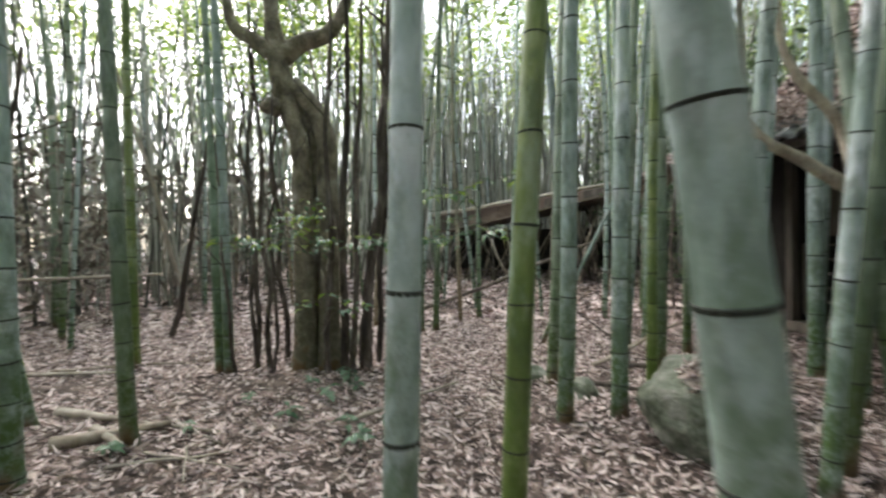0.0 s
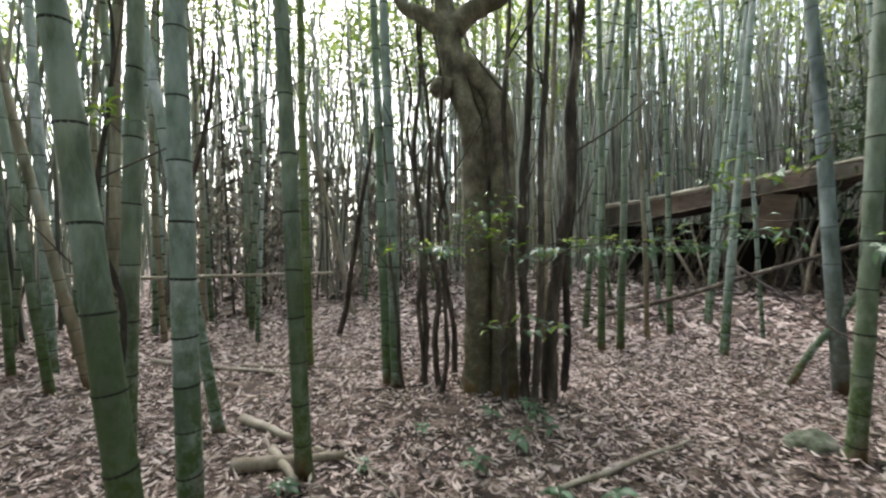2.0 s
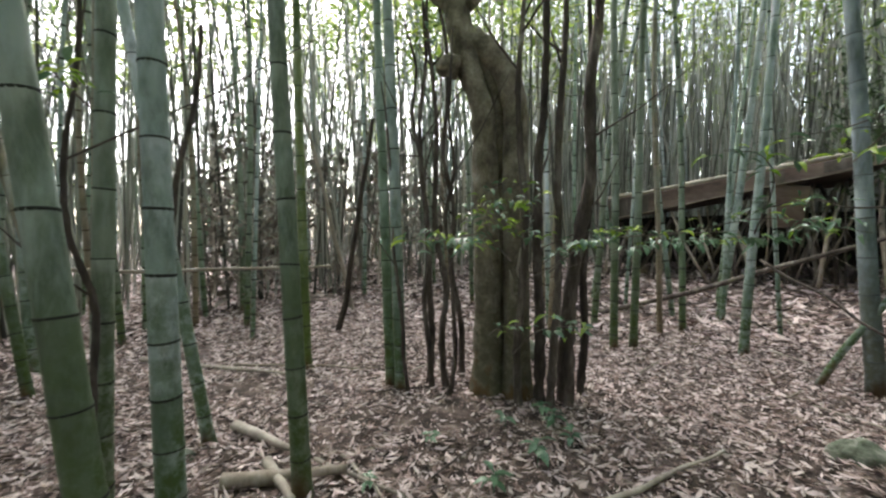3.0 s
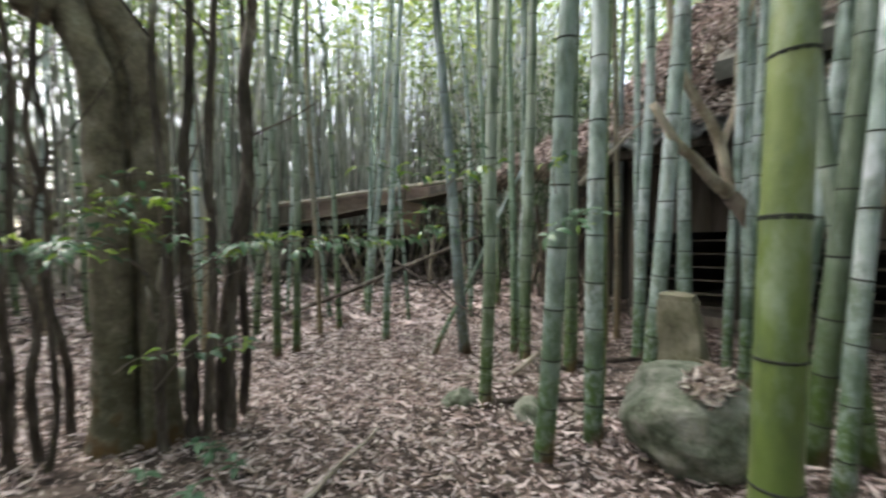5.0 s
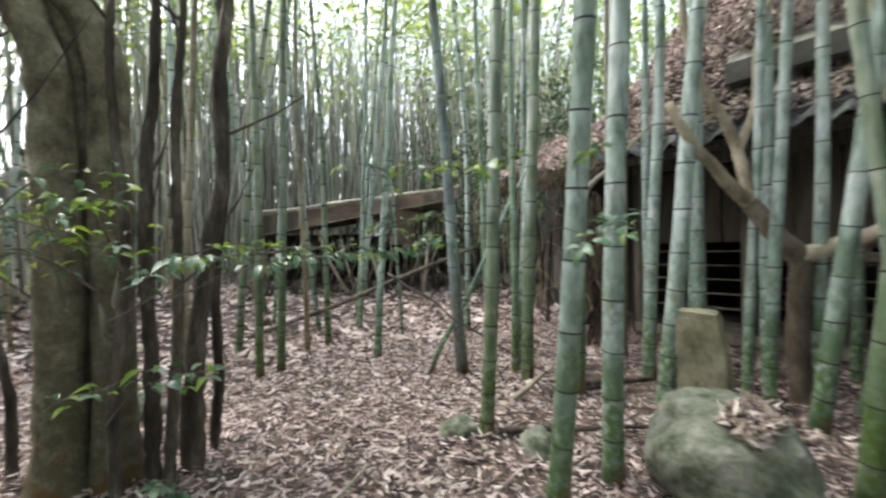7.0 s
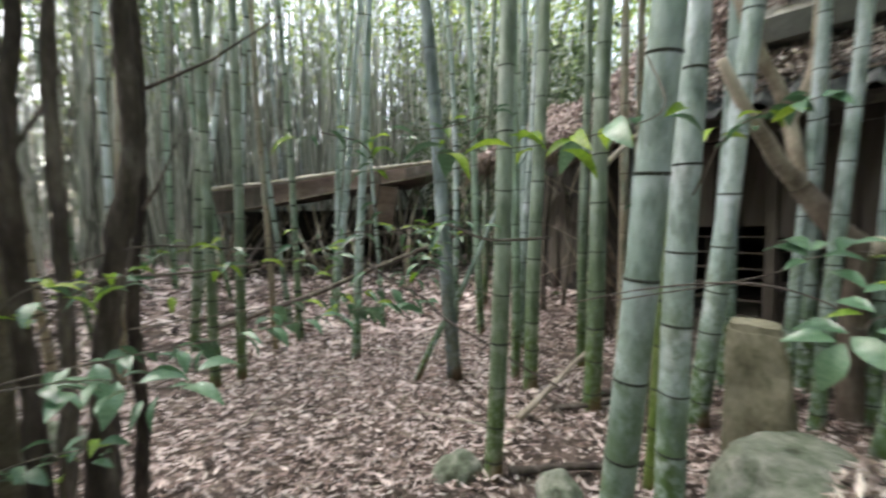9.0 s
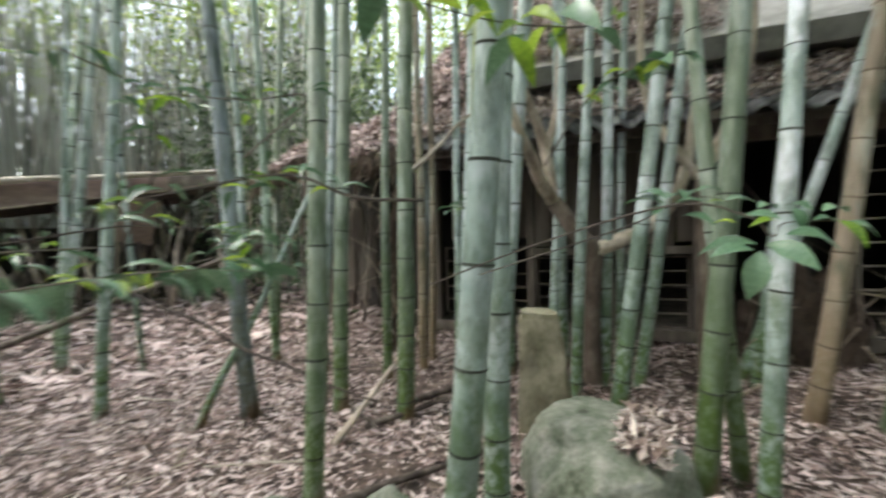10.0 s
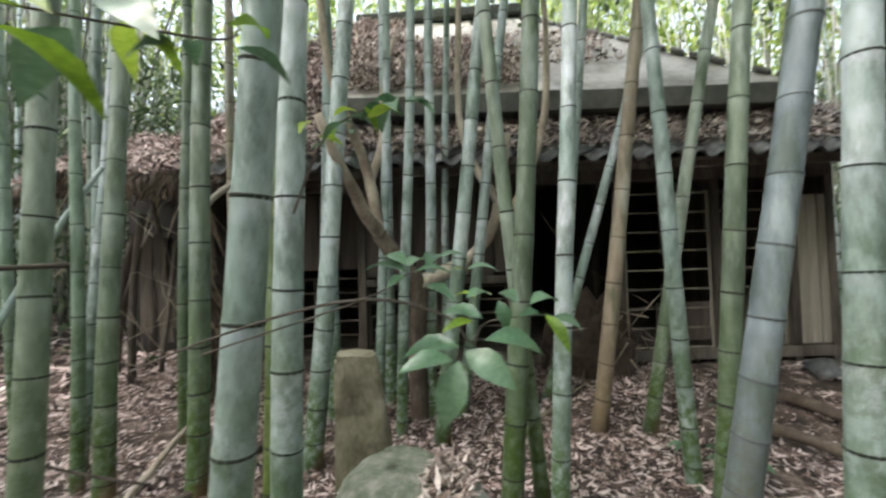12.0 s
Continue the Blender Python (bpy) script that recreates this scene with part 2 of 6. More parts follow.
RUST_BOARD = material("rusty_brown_fascia", [(0.25, (0.06, 0.045, 0.038)), (0.5, (0.15, 0.105, 0.088)), (0.75, (0.26, 0.20, 0.17))], 3.0, 8, 0.85, 0.4, (0.4, 1, 1), 0.1, spread=1.4)
TIN = material("stained_tin_roof", [(0.25, (0.20, 0.18, 0.15)), (0.48, (0.40, 0.38, 0.345)), (0.62, (0.56, 0.545, 0.51)), (0.8, (0.68, 0.66, 0.63))], 1.6, 10, 0.6, 0.15, (1, 1, 1), 0.0, spread=1.5)
TIN_EDGE = material("grey_tin_edge", [(0.25, (0.070, 0.070, 0.063)), (0.5, (0.126, 0.126, 0.115)), (0.75, (0.196, 0.196, 0.182))], 2.5, 8, 0.6, 0.15, spread=1.4)
TILE = material("grey_roof_tile", [(0.25, (0.05, 0.052, 0.055)), (0.5, (0.12, 0.125, 0.13)), (0.75, (0.26, 0.27, 0.28))], 9.0, 8, 0.5, 0.3, vary=0.35, spread=1.3)
# near-black colour standing in for shade inside rooms and under fallen roofs
DEEP_SHADE = material("deep_shade_fill", [(0.3, (0.014, 0.013, 0.011)), (0.6, (0.032, 0.028, 0.025)), (0.8, (0.052, 0.048, 0.042))], 3.0, 6, 0.9, 0.3)
BRUSH = material("dead_brown_brush", [(0.15, (0.10, 0.085, 0.07)), (0.5, (0.23, 0.20, 0.175)), (0.85, (0.38, 0.35, 0.31))], 3, 4, 0.9, 0.0, vary=0.8, island=True)
STRAW = material("rotten_straw", [(0.15, (0.031, 0.022, 0.016)), (0.5, (0.093, 0.065, 0.048)), (0.85, (0.205, 0.155, 0.118))], 8.0, 4, 0.9, 0.2, vary=0.8, island=True)


# ---- mesh helpers ----
def mesh_of(name, verts, faces, smooth=True):
    me = bpy.data.meshes.new(name)
    me.from_pydata([tuple(map(float, v)) for v in verts], [], faces)
    if smooth:
        me.polygons.foreach_set("use_smooth", [True] * len(me.polygons))
    me.update()
    return me


def part(name, me, mat, parent=None, label="", m=None):
    """One mesh object, under a thing or a part when a parent is given."""
    if mat is not None and not me.materials:
        me.materials.append(mat)
    ob = new(name, me)
    if parent is not None:
        ob.parent = parent
    if m is not None:
        ob.matrix_basis = m
    if label:
        ob["label"] = label
    return ob


def thing(name, label, category, m=None, group="", kind=""):
    e = new(name)
    e.empty_display_size = 0.1
    if m is not None:
        e.matrix_basis = m
    return tagged(e, label, category, group, kind)


def tube(points, radii, sides=8, cap=True, lump=0.0, seed=0):
    """Vertices and faces of a tube along points, with a radius at each."""
    rng = random.Random(seed)
    pts = [Vector(p) for p in points]
    verts, faces = [], []
    side = None
    for i, p in enumerate(pts):
        d = (pts[min(i + 1, len(pts) - 1)] - pts[max(i - 1, 0)]).normalized()
        if side is None:
            side = d.orthogonal().normalized()
        side = (side - d * side.dot(d)).normalized()
        up = d.cross(side)
        for k in range(sides):
            a = 2 * math.pi * k / sides
            r = radii[i] * (1 + lump * (rng.random() - 0.5))
            verts.append(p + (side * math.cos(a) + up * math.sin(a)) * r)
    for i in range(len(pts) - 1):
        for k in range(sides):
            k2 = (k + 1) % sides
            faces.append((i * sides + k, i * sides + k2, (i + 1) * sides + k2, (i + 1) * sides + k))
    if cap:
        faces.append(tuple(range(sides))[::-1])
        faces.append(tuple((len(pts) - 1) * sides + k for k in range(sides)))
    return verts, faces


def smooth_line(points, steps=6):
    """Catmull-Rom points through the given ones."""
    P = [Vector(p) for p in points]
    P = [P[0] * 2 - P[1]] + P + [P[-1] * 2 - P[-2]]
    out = []
    for i in range(1, len(P) - 2):
        for s in range(steps):
            t = s / steps
            a, b, c, d = P[i - 1], P[i], P[i + 1], P[i + 2]
            out.append(0.5 * (2 * b + (c - a) * t + (2 * a - 5 * b + 4 * c - d) * t * t + (3 * b - a - 3 * c + d) * t ** 3))
    out.append(P[-2])
    return out


def join(pieces):
    verts, faces = [], []
    for v, f in pieces:
        n = len(verts)
        verts += list(v)
        faces += [tuple(i + n for i in q) for q in f]
    return verts, faces


def block(x0, x1, y0, y1, z0, z1, bevel=0.008):
    """A box mesh with bevelled edges."""
    bm = bmesh.new()
    bmesh.ops.create_cube(bm, size=1.0)
    for v in bm.verts:
        v.co = Vector(((x0 + x1) / 2 + v.co.x * (x1 - x0), (y0 + y1) / 2 + v.co.y * (y1 - y0), (z0 + z1) / 2 + v.co.z * (z1 - z0)))
    if bevel:
        bmesh.ops.bevel(bm, geom=list(bm.edges), offset=bevel, segments=1, affect="EDGES")
    me = bpy.data.meshes.new("block")
    bm.to_mesh(me)
    bm.free()
    return me


def step(a, b, v):
    t = min(1.0, max(0.0, (v - a) / (b - a)))
    return t * t * (3 - 2 * t)


def ground_z(x, y):
    """The lie of the land: nearly level, a little higher towards the far roof and the house."""
    far = 0.55 * step(8.5, 14.0, y)
    house = 0.12 * step(3.6, 5.0, x)
    return max(far, house) + 0.025 * noise.noise((x * 0.7, y * 0.7, 0.3)) + 0.012 * noise.noise((x * 2.3, y * 2.3, 4.0))


def bare_soil(x, y):
    """How far the litter gives way to soil: by the corner of the house and under the collapsed roof."""
    return max(step(2.2, 3.4, x) * (1 - step(0.6, 1.6, y)), step(2.4, 3.2, x) * step(4.6, 5.4, y) * (1 - step(7.0, 8.0, y)))


# ---- ground ----
def build_ground():
    axis = [-400, -150, -70, -40, -25, -18] + [-14 + 0.35 * i for i in range(81)] + [18, 25, 40, 70, 150, 400]
    ys = [v + 6 for v in axis]
    verts = [(x, y, ground_z(x, y) if abs(x) < 30 and abs(y) < 40 else 0.55) for y in ys for x in axis]
    n = len(axis)
    faces = [(j * n + i, j * n + i + 1, (j + 1) * n + i + 1, (j + 1) * n + i) for j in range(len(ys) - 1) for i in range(n - 1)]
    g = part("ground", mesh_of("ground", verts, faces), GROUND)
    tagged(g, "brown forest floor of soil and rotting leaves", "ground", kind="structure")


build_ground()


def leaf_field(name, label, count, region, length, mat, rng_seed, height=None, tilt=0.45, lift=(0.004, 0.035), slope=None):
    """Many small fallen leaves, each a folded lens, strewn over a region (x0, x1, y0, y1)."""
    rng = np.random.default_rng(rng_seed)
    x0, x1, y0, y1 = region
    x, y = rng.uniform(x0, x1, count), rng.uniform(y0, y1, count)
    z = np.array([(height or ground_z)(a, b) for a, b in zip(x, y)]) + rng.uniform(*lift, count)
    if height is None:
        # bare soil shows in patches, most of all by the corner of the house
        keep = np.array([noise.noise((a * 0.8, b * 0.8, 7.0)) + 0.5 * noise.noise((a * 2.6, b * 2.6, 2.0)) - 0.45 * bare_soil(a, b) for a, b in zip(x, y)]) + rng.normal(0, 0.14, count) > -0.46
        x, y, z = x[keep], y[keep], z[keep]
        count = len(x)
    ang = rng.uniform(0, 2 * np.pi, count)
    ln = rng.uniform(*length, count)
    wd = ln * rng.uniform(0.14, 0.36, count)
    p = rng.normal(0, tilt * 0.5, count)
    q = rng.normal(0, tilt, count)
    dx, dy = np.cos(ang), np.sin(ang)
    e1 = np.stack([dx * np.cos(p), dy * np.cos(p), np.sin(p)], 1)
    e2 = np.stack([-dy * np.cos(q), dx * np.cos(q), np.sin(q)], 1)
    c = np.stack([x, y, z + np.abs(np.sin(p)) * ln * 0.4], 1)
    up = np.array([0, 0, 1.0])
    curl = rng.uniform(-0.1, 0.28, count)[:, None] * ln[:, None]
    L, W = ln[:, None] / 2, wd[:, None] / 2
    v = np.stack([c - e1 * L + up * curl * 0.5, c - e2 * W - e1 * L * 0.1, c + e1 * L + up * curl, c + e2 * W - e1 * L * 0.1], 1).reshape(-1, 3)
    if slope is not None:
        v = slope(v)
    base = np.arange(count)[:, None] * 4
    tri = np.concatenate([base + [0, 1, 2], base + [0, 2, 3]], 1).reshape(-1)
    me = bpy.data.meshes.new(name)
    me.vertices.add(len(v))
    me.vertices.foreach_set("co", v.reshape(-1))
    me.loops.add(len(tri))
    me.loops.foreach_set("vertex_index", tri.astype(np.int32))
    me.polygons.add(len(tri) // 3)
    me.polygons.foreach_set("loop_start", np.arange(0, len(tri), 3, dtype=np.int32))
    me.update(calc_edges=True)
    me.validate()
    ob = part(name, me, mat)
    return tagged(ob, label, "leaf litter", kind="stuff")


leaf_field("leaf_litter", "pinkish tan fallen bamboo leaves and sheaths on soil", 140000, (-6.5, 6.2, -1.6, 8.5), (0.03, 0.115), LITTER, 3)
leaf_field("leaf_crumbs", "small dark broken leaf crumbs on the soil", 30000, (-4.5, 5.2, -1.2, 7.0), (0.02, 0.06), LITTER, 8, height=ground_z, lift=(0.0, 0.012))
leaf_field("leaf_litter", "pale fallen bamboo leaves on the far forest floor", 42000, (-15, 9, 7.8, 20), (0.12, 0.30), LITTER, 4)
leaf_field("leaf_litter", "fallen bamboo leaves behind and beside the walk", 26000, (-14, 8, -9, -1.4), (0.07, 0.17), LITTER, 5)
leaf_field("leaf_litter", "fallen bamboo leaves under the western stand", 22000, (-15, -6, 1, 9), (0.09, 0.2), LITTER, 6)


# ---- bamboo ----
def ring_mesh():
    """A unit node ring: a ridge, and the dark groove under it."""
    prof = [(1.0, -0.30), (1.045, -0.16), (1.03, 0.0), (1.075, 0.12), (1.06, 0.26), (1.0, 0.34)]
    n = 16
    verts = [(r * math.cos(2 * math.pi * k / n), r * math.sin(2 * math.pi * k / n), z) for r, z in prof for k in range(n)]
    faces = [(i * n + k, i * n + (k + 1) % n, (i + 1) * n + (k + 1) % n, (i + 1) * n + k) for i in range(len(prof) - 1) for k in range(n)]
    return mesh_of("node_ring", verts, faces)


RINGS = {}


def crown_mesh(seed, leaves=240):
    """Side twigs with hanging lance-shaped leaves on the upper half of a culm of height 1."""
    rng = random.Random(seed)
    verts, faces = [], []
    for _ in range(leaves):
        t = rng.uniform(0.55, 1.02) ** 0.9
        reach = (0.17 * (1.1 - t) + 0.03) * rng.random() ** 0.6
        a = rng.uniform(0, 2 * math.pi)
        c = Vector((reach * math.cos(a), reach * math.sin(a), t + 0.35 * reach - rng.uniform(0, 0.03)))
        d = Vector((rng.gauss(0, 1), rng.gauss(0, 1), rng.uniform(-1.3, 0.2))).normalized()
        s = d.orthogonal().normalized()
        s.rotate(Matrix.Rotation(rng.uniform(0, 6.28), 3, d))
        ln, w = rng.uniform(0.014, 0.030), rng.uniform(0.0022, 0.0045)
        n = len(verts)
        verts += [c, c + d * ln * 0.4 + s * w, c + d * ln, c + d * ln * 0.4 - s * w]
        faces += [(n, n + 1, n + 2), (n, n + 2, n + 3)]
    for _ in range(14):
        t = rng.uniform(0.45, 0.95)
        a = rng.uniform(0, 6.28)
        reach = 0.17 * (1.1 - t) + 0.03
        tip = Vector((reach * math.cos(a), reach * math.sin(a), t + 0.35 * reach))
        v, f = tube([(0, 0, t), tip * 0.5 + Vector((0, 0, t * 0.5 + 0.01)), tip], [0.0012, 0.0009, 0.0003], 3, False)
        n = len(verts)
        verts += v
        faces += [tuple(i + n for i in q) for q in f]
    return mesh_of("crown", verts, faces, False)


def joint_tones(me, heights, nodes, sides, rng):
    """A tone for each joint of a stem, with a pale waxy band under its node."""
    tone = [rng.gauss(0, 0.055) for _ in range(len(nodes) + 1)]
    bloom = [rng.uniform(0.02, 0.16) for _ in nodes]
    vals = []
    for h in heights:
        i = sum(1 for a in nodes if a <= h)
        v = tone[i]
        if i < len(nodes) and nodes[i] - h < 0.06:
            v += bloom[i]
        vals += [v] * sides
    at = me.attributes.new("joint_tone", "FLOAT", "POINT")
    at.data.foreach_set("value", vals[:len(me.vertices)])


CROWNS = [crown_mesh(11), crown_mesh(12), crown_mesh(13)]
TONES = {"pale": (CULM_PALE, NODE_DARK, "pale green"), "green": (CULM_GREEN, NODE_DARK, "mid green"), "lime": (CULM_LIME, NODE_DARK, "yellow-green"), "dark": (CULM_DARK, NODE_DARK, "dark mossy green"),
         "tan": (CULM_TAN, NODE_BROWN, "dead tan"), "blue": (CULM_BLUE, NODE_GREY, "bluish grey")}
CULM_SPOTS = []


def culm(x, y, lx, ly, r, node=1.2, gap=0.34, tone="pale", height=10.5, words="", bend=0.0):
    """A standing bamboo stem: its foot, lean per metre, radius at eye height, the height of one node and the gap there."""
    skin, groove, colour = TONES[tone]
    seed = int(abs(x * 713 + y * 291)) % 9973
    rng = random.Random(seed)
    z0 = ground_z(x, y) - 0.03
    CULM_SPOTS.append((x, y))
    nodes, z, g = [], node, gap
    while z < height - 0.3:
        nodes.append(z)
        g = min(g * 1.045, gap * 1.6)
        z += g * rng.uniform(0.95, 1.05)
    z, g = node, gap
    while z > 0.16:
        g = max(g * 0.93, gap * 0.45)
        z -= g * rng.uniform(0.95, 1.05)
        if z > 0.1:
            nodes.append(z)
    nodes.sort()
    bx, by = rng.uniform(-0.012, 0.012) + bend * ly, rng.uniform(-0.012, 0.012) - bend * lx

    def centre(h):
        k = max(0.0, h - 3.0)
        w = 0.006 * math.sin(h * 1.7 + seed)
        return Vector((lx * h + bx * k * k + w, ly * h + by * k * k - w, h))

    def radius(h):
        return r * (1.06 - 0.06 * min(h, 1.5) / 1.5 - 0.72 * max(0.0, h - 1.2) / height + 0.10 * max(0.0, 0.25 - h) / 0.25)

    levels = [(0.0, 1.08)]
    for a in nodes:
        levels += [(a - 0.09, 0.99), (a - 0.035, 0.995), (a - 0.008, 1.02), (a + 0.006, 1.03), (a + 0.03, 0.985)]
    levels.append((height, 0.6))
    levels = [lv for i, lv in enumerate(levels) if i == 0 or lv[0] > levels[i - 1][0] + 0.002]
    verts, faces = tube([centre(h) for h, _ in levels], [radius(h) * k for h, k in levels], 14)
    words = words or f"{colour} bamboo stem with dark node rings on leaf litter"
    e = thing("bamboo", words, "bamboo", pose(x, y, z0, 0, 0, 0), "standing bamboo stems")
    me = mesh_of("stalk", verts, faces)
    joint_tones(me, [h for h, _ in levels], nodes, 14, rng)
    part("stalk", me, skin, e)
    if tone not in RINGS:
        RINGS[tone] = ring_mesh()
        RINGS[tone].materials.append(groove)
    for a in nodes:
        if a > 6.5:
            break
        k = radius(a)
        up = (centre(a + 0.05) - centre(a - 0.05)).normalized().to_track_quat("Z", "Y").to_matrix().to_4x4()
        tip = Matrix.Rotation(rng.gauss(0, 0.04), 4, "X") @ Matrix.Rotation(rng.gauss(0, 0.04), 4, "Y")
        part("node_ring", RINGS[tone], None, e, m=Matrix.Translation(centre(a)) @ up @ tip @ Matrix.Diagonal((k, k, (0.012 + 0.14 * k) * rng.uniform(0.7, 1.3), 1)))
    lie = centre(height).normalized().to_track_quat("Z", "Y").to_matrix().to_4x4()
    part("crown", CROWNS[seed % 3], LEAF_BAMBOO, e, "hanging narrow green leaves", lie @ Matrix.Diagonal((height, height, height, 1)))
    return e


# stems beside the walk
culm(0.85, 0.85, -0.140, -0.005, 0.062, 1.35, 0.33, "pale", words="thick leaning pale bamboo stem close to the path")
culm(0.03, 1.05, 0.030, 0.010, 0.040, 1.36, 0.365, "pale", words="smooth pale grey-green bamboo stem beside the path")
culm(0.40, 1.86, 0.055, -0.004, 0.052, 1.53, 0.36, "lime", words="bright yellow-green bamboo stem beside the path")
culm(1.05, 3.54, 0.002, -0.112, 0.061, 1.05, 0.36, "pale")
culm(1.49, 3.55, 0.008, -0.030, 0.062, 1.51, 0.36, "pale", words="green bamboo stem with an orange-brown mossy foot")
culm(1.16, 4.50, 0.040, -0.020, 0.053, 1.20, 0.31, "dark", words="green bamboo stem between two small mossy rocks")
culm(-2.50, 2.54, -0.014, -0.005, 0.062, 1.07, 0.28, "pale")
culm(-2.24, 3.13, -0.030, -0.011, 0.053, 1.38, 0.34, "dark")
culm(-3.78, 5.15, -0.010, -0.004, 0.054, 1.40, 0.33, "lime")
culm(-2.42, 4.83, -0.019, -0.007, 0.056, 1.30, 0.32, "pale")
culm(-2.56, 4.88, -0.021, -0.008, 0.046, 1.30, 0.32, "green")
culm(-2.42, 2.21, -0.120, -0.045, 0.066, 1.25, 0.40, "dark", words="thick leaning mossy green bamboo stem in a clump")
culm(-3.22, 2.66, 0.039, 0.015, 0.054, 1.45, 0.38, "dark")
culm(-3.32, 3.45, -0.156, -0.058, 0.043, 1.40, 0.34, "pale")
culm(-5.75, 3.55, -0.141, -0.052, 0.045, 1.2, 0.3, "dark")
culm(-6.89, 3.75, -0.046, -0.017, 0.044, 1.2, 0.3, "dark")
culm(-5.54, 3.80, -0.245, -0.091, 0.052, 1.2, 0.3, "tan", words="dead tan bamboo stem leaning among green ones")
culm(-5.89, 4.23, 0.029, 0.011, 0.062, 1.2, 0.33, "tan")
culm(-6.55, 3.97, -0.037, -0.012, 0.060, 1.2, 0.33, "pale")
culm(-7.37, 7.78, -0.002, -0.001, 0.060, 1.2, 0.33, "dark")
culm(-0.41, 7.09, 0.001, 0.000, 0.048, 1.2, 0.3, "dark")
culm(-0.17, 7.17, 0.023, 0.008, 0.048, 1.1, 0.3, "dark")
culm(0.25, 8.00, -0.027, -0.010, 0.038, 1.2, 0.3, "tan", words="thin dead tan bamboo stem")
culm(1.05, 7.20, 0.077, 0.029, 0.051, 1.2, 0.34, "pale")
culm(1.78, 6.08, -0.055, 0.025, 0.070, 1.3, 0.36, "blue", words="bluish pale bamboo stem with a rotten dark foot")
culm(2.28, 5.50, 0.034, -0.020, 0.065, 1.3, 0.34, "dark")
culm(2.32, 5.78, 0.005, -0.002, 0.043, 1.3, 0.32, "green")
culm(2.42, 4.87, 0.007, -0.034, 0.070, 1.4, 0.36, "dark")
culm(2.91, 4.27, 0.022, -0.098, 0.074, 1.43, 0.36, "pale")
culm(3.49, 4.91, 0.049, -0.022, 0.065, 1.3, 0.34, "pale")
culm(3.91, 4.61, 0.009, -0.004, 0.072, 1.3, 0.34, "pale")
culm(4.28, 4.12, 0.005, -0.002, 0.070, 1.3, 0.34, "pale")
culm(1.91, 3.94, 0.004, -0.050, 0.042, 1.2, 0.3, "lime")
culm(2.50, 2.72, 0.050, -0.070, 0.064, 1.35, 0.40, "dark", words="green bamboo stem with a brown foot before the house")
culm(2.20, 2.46, 0.040, -0.055, 0.046, 1.25, 0.36, "pale")
culm(2.72, 2.54, -0.060, 0.078, 0.047, 1.2, 0.34, "dark")
culm(3.60, 3.78, 0.011, -0.051, 0.050, 1.3, 0.33, "pale")
culm(3.83, 4.08, 0.010, -0.046, 0.046, 1.3, 0.33, "pale")
culm(4.04, 3.61, 0.005, -0.022, 0.056, 1.3, 0.33, "pale")
culm(3.54, 3.39, 0.026, -0.119, 0.067, 1.25, 0.36, "pale")
culm(4.10, 3.32, 0.029, -0.133, 0.056, 1.3, 0.33, "pale")
culm(4.51, 2.38, 0.023, -0.103, 0.053, 1.3, 0.36, "pale")
culm(4.52, 2.50, 0.066, -0.302, 0.051, 1.3, 0.36, "pale", words="slender pale bamboo stem leaning steeply before the house")
culm(3.90, 2.06, 0.029, -0.134, 0.068, 1.35, 0.40, "tan", words="dead tan bamboo stem standing before the house")
culm(3.10, 1.55, -0.011, 0.051, 0.052, 1.36, 0.36, "pale", words="pale bamboo stem leaning the other way before the house")
culm(3.96, 1.64, 0.041, -0.186, 0.056, 1.3, 0.36, "dark")
culm(2.76, 1.51, 0.019, -0.084, 0.060, 1.35, 0.36, "dark")
culm(4.60, 0.60, 0.035, -0.159, 0.060, 1.3, 0.36, "dark")
culm(2.15, 1.73, 0.041, -0.184, 0.074, 1.30, 0.31, "blue", words="thick bluish grey leaning bamboo stem")
culm(1.94, 1.32, 0.010, -0.046, 0.070, 1.52, 0.39, "pale")
culm(1.35, 9.37, 0.047, 0.017, 0.039, 1.2, 0.3, "pale")
culm(-1.28, 7.64, 0.047, 0.018, 0.050, 1.2, 0.3, "tan")
culm(1.34, 9.45, 0.106, -0.048, 0.060, 1.2, 0.3, "pale")
culm(4.02, 8.96, 0.035, -0.016, 0.064, 1.2, 0.3, "dark")
culm(2.57, 6.09, 0.051, -0.045, 0.044, 1.2, 0.3, "pale")

culm(3.62, 5.55, 0.010, 0.000, 0.050, 1.2, 0.3, "tan", words="dead grey-brown bamboo stem by the collapsed roof")
culm(4.15, 4.85, 0.020, -0.020, 0.052, 1.3, 0.34, "pale")
culm(4.72, 3.62, 0.005, -0.030, 0.045, 1.3, 0.34, "pale")
culm(3.75, 5.15, 0.000, -0.020, 0.046, 1.25, 0.32, "pale")
culm(3.95, 5.65, -0.05, -0.060, 0.042, 1.25, 0.32, "tan", words="dead grey-brown bamboo stem by the collapsed roof")
culm(3.20, 5.75, 0.020, -0.010, 0.050, 1.3, 0.34, "dark")
culm(3.05, 6.60, 0.030, 0.010, 0.048, 1.3, 0.34, "pale")
culm(2.95, 7.40, -0.020, 0.020, 0.050, 1.3, 0.34, "green")
culm(4.45, 6.15, 0.010, -0.040, 0.046, 1.3, 0.34, "blue")

# house frame: u to its right along the front, v inwards, z up
HOUSE = Matrix(((0.215, 0.9766, 0, -0.02), (-0.9766, 0.215, 0, 2.50), (0, 0, 1, 0), (0, 0, 0, 1)))
HOUSE_INV = HOUSE.inverted()


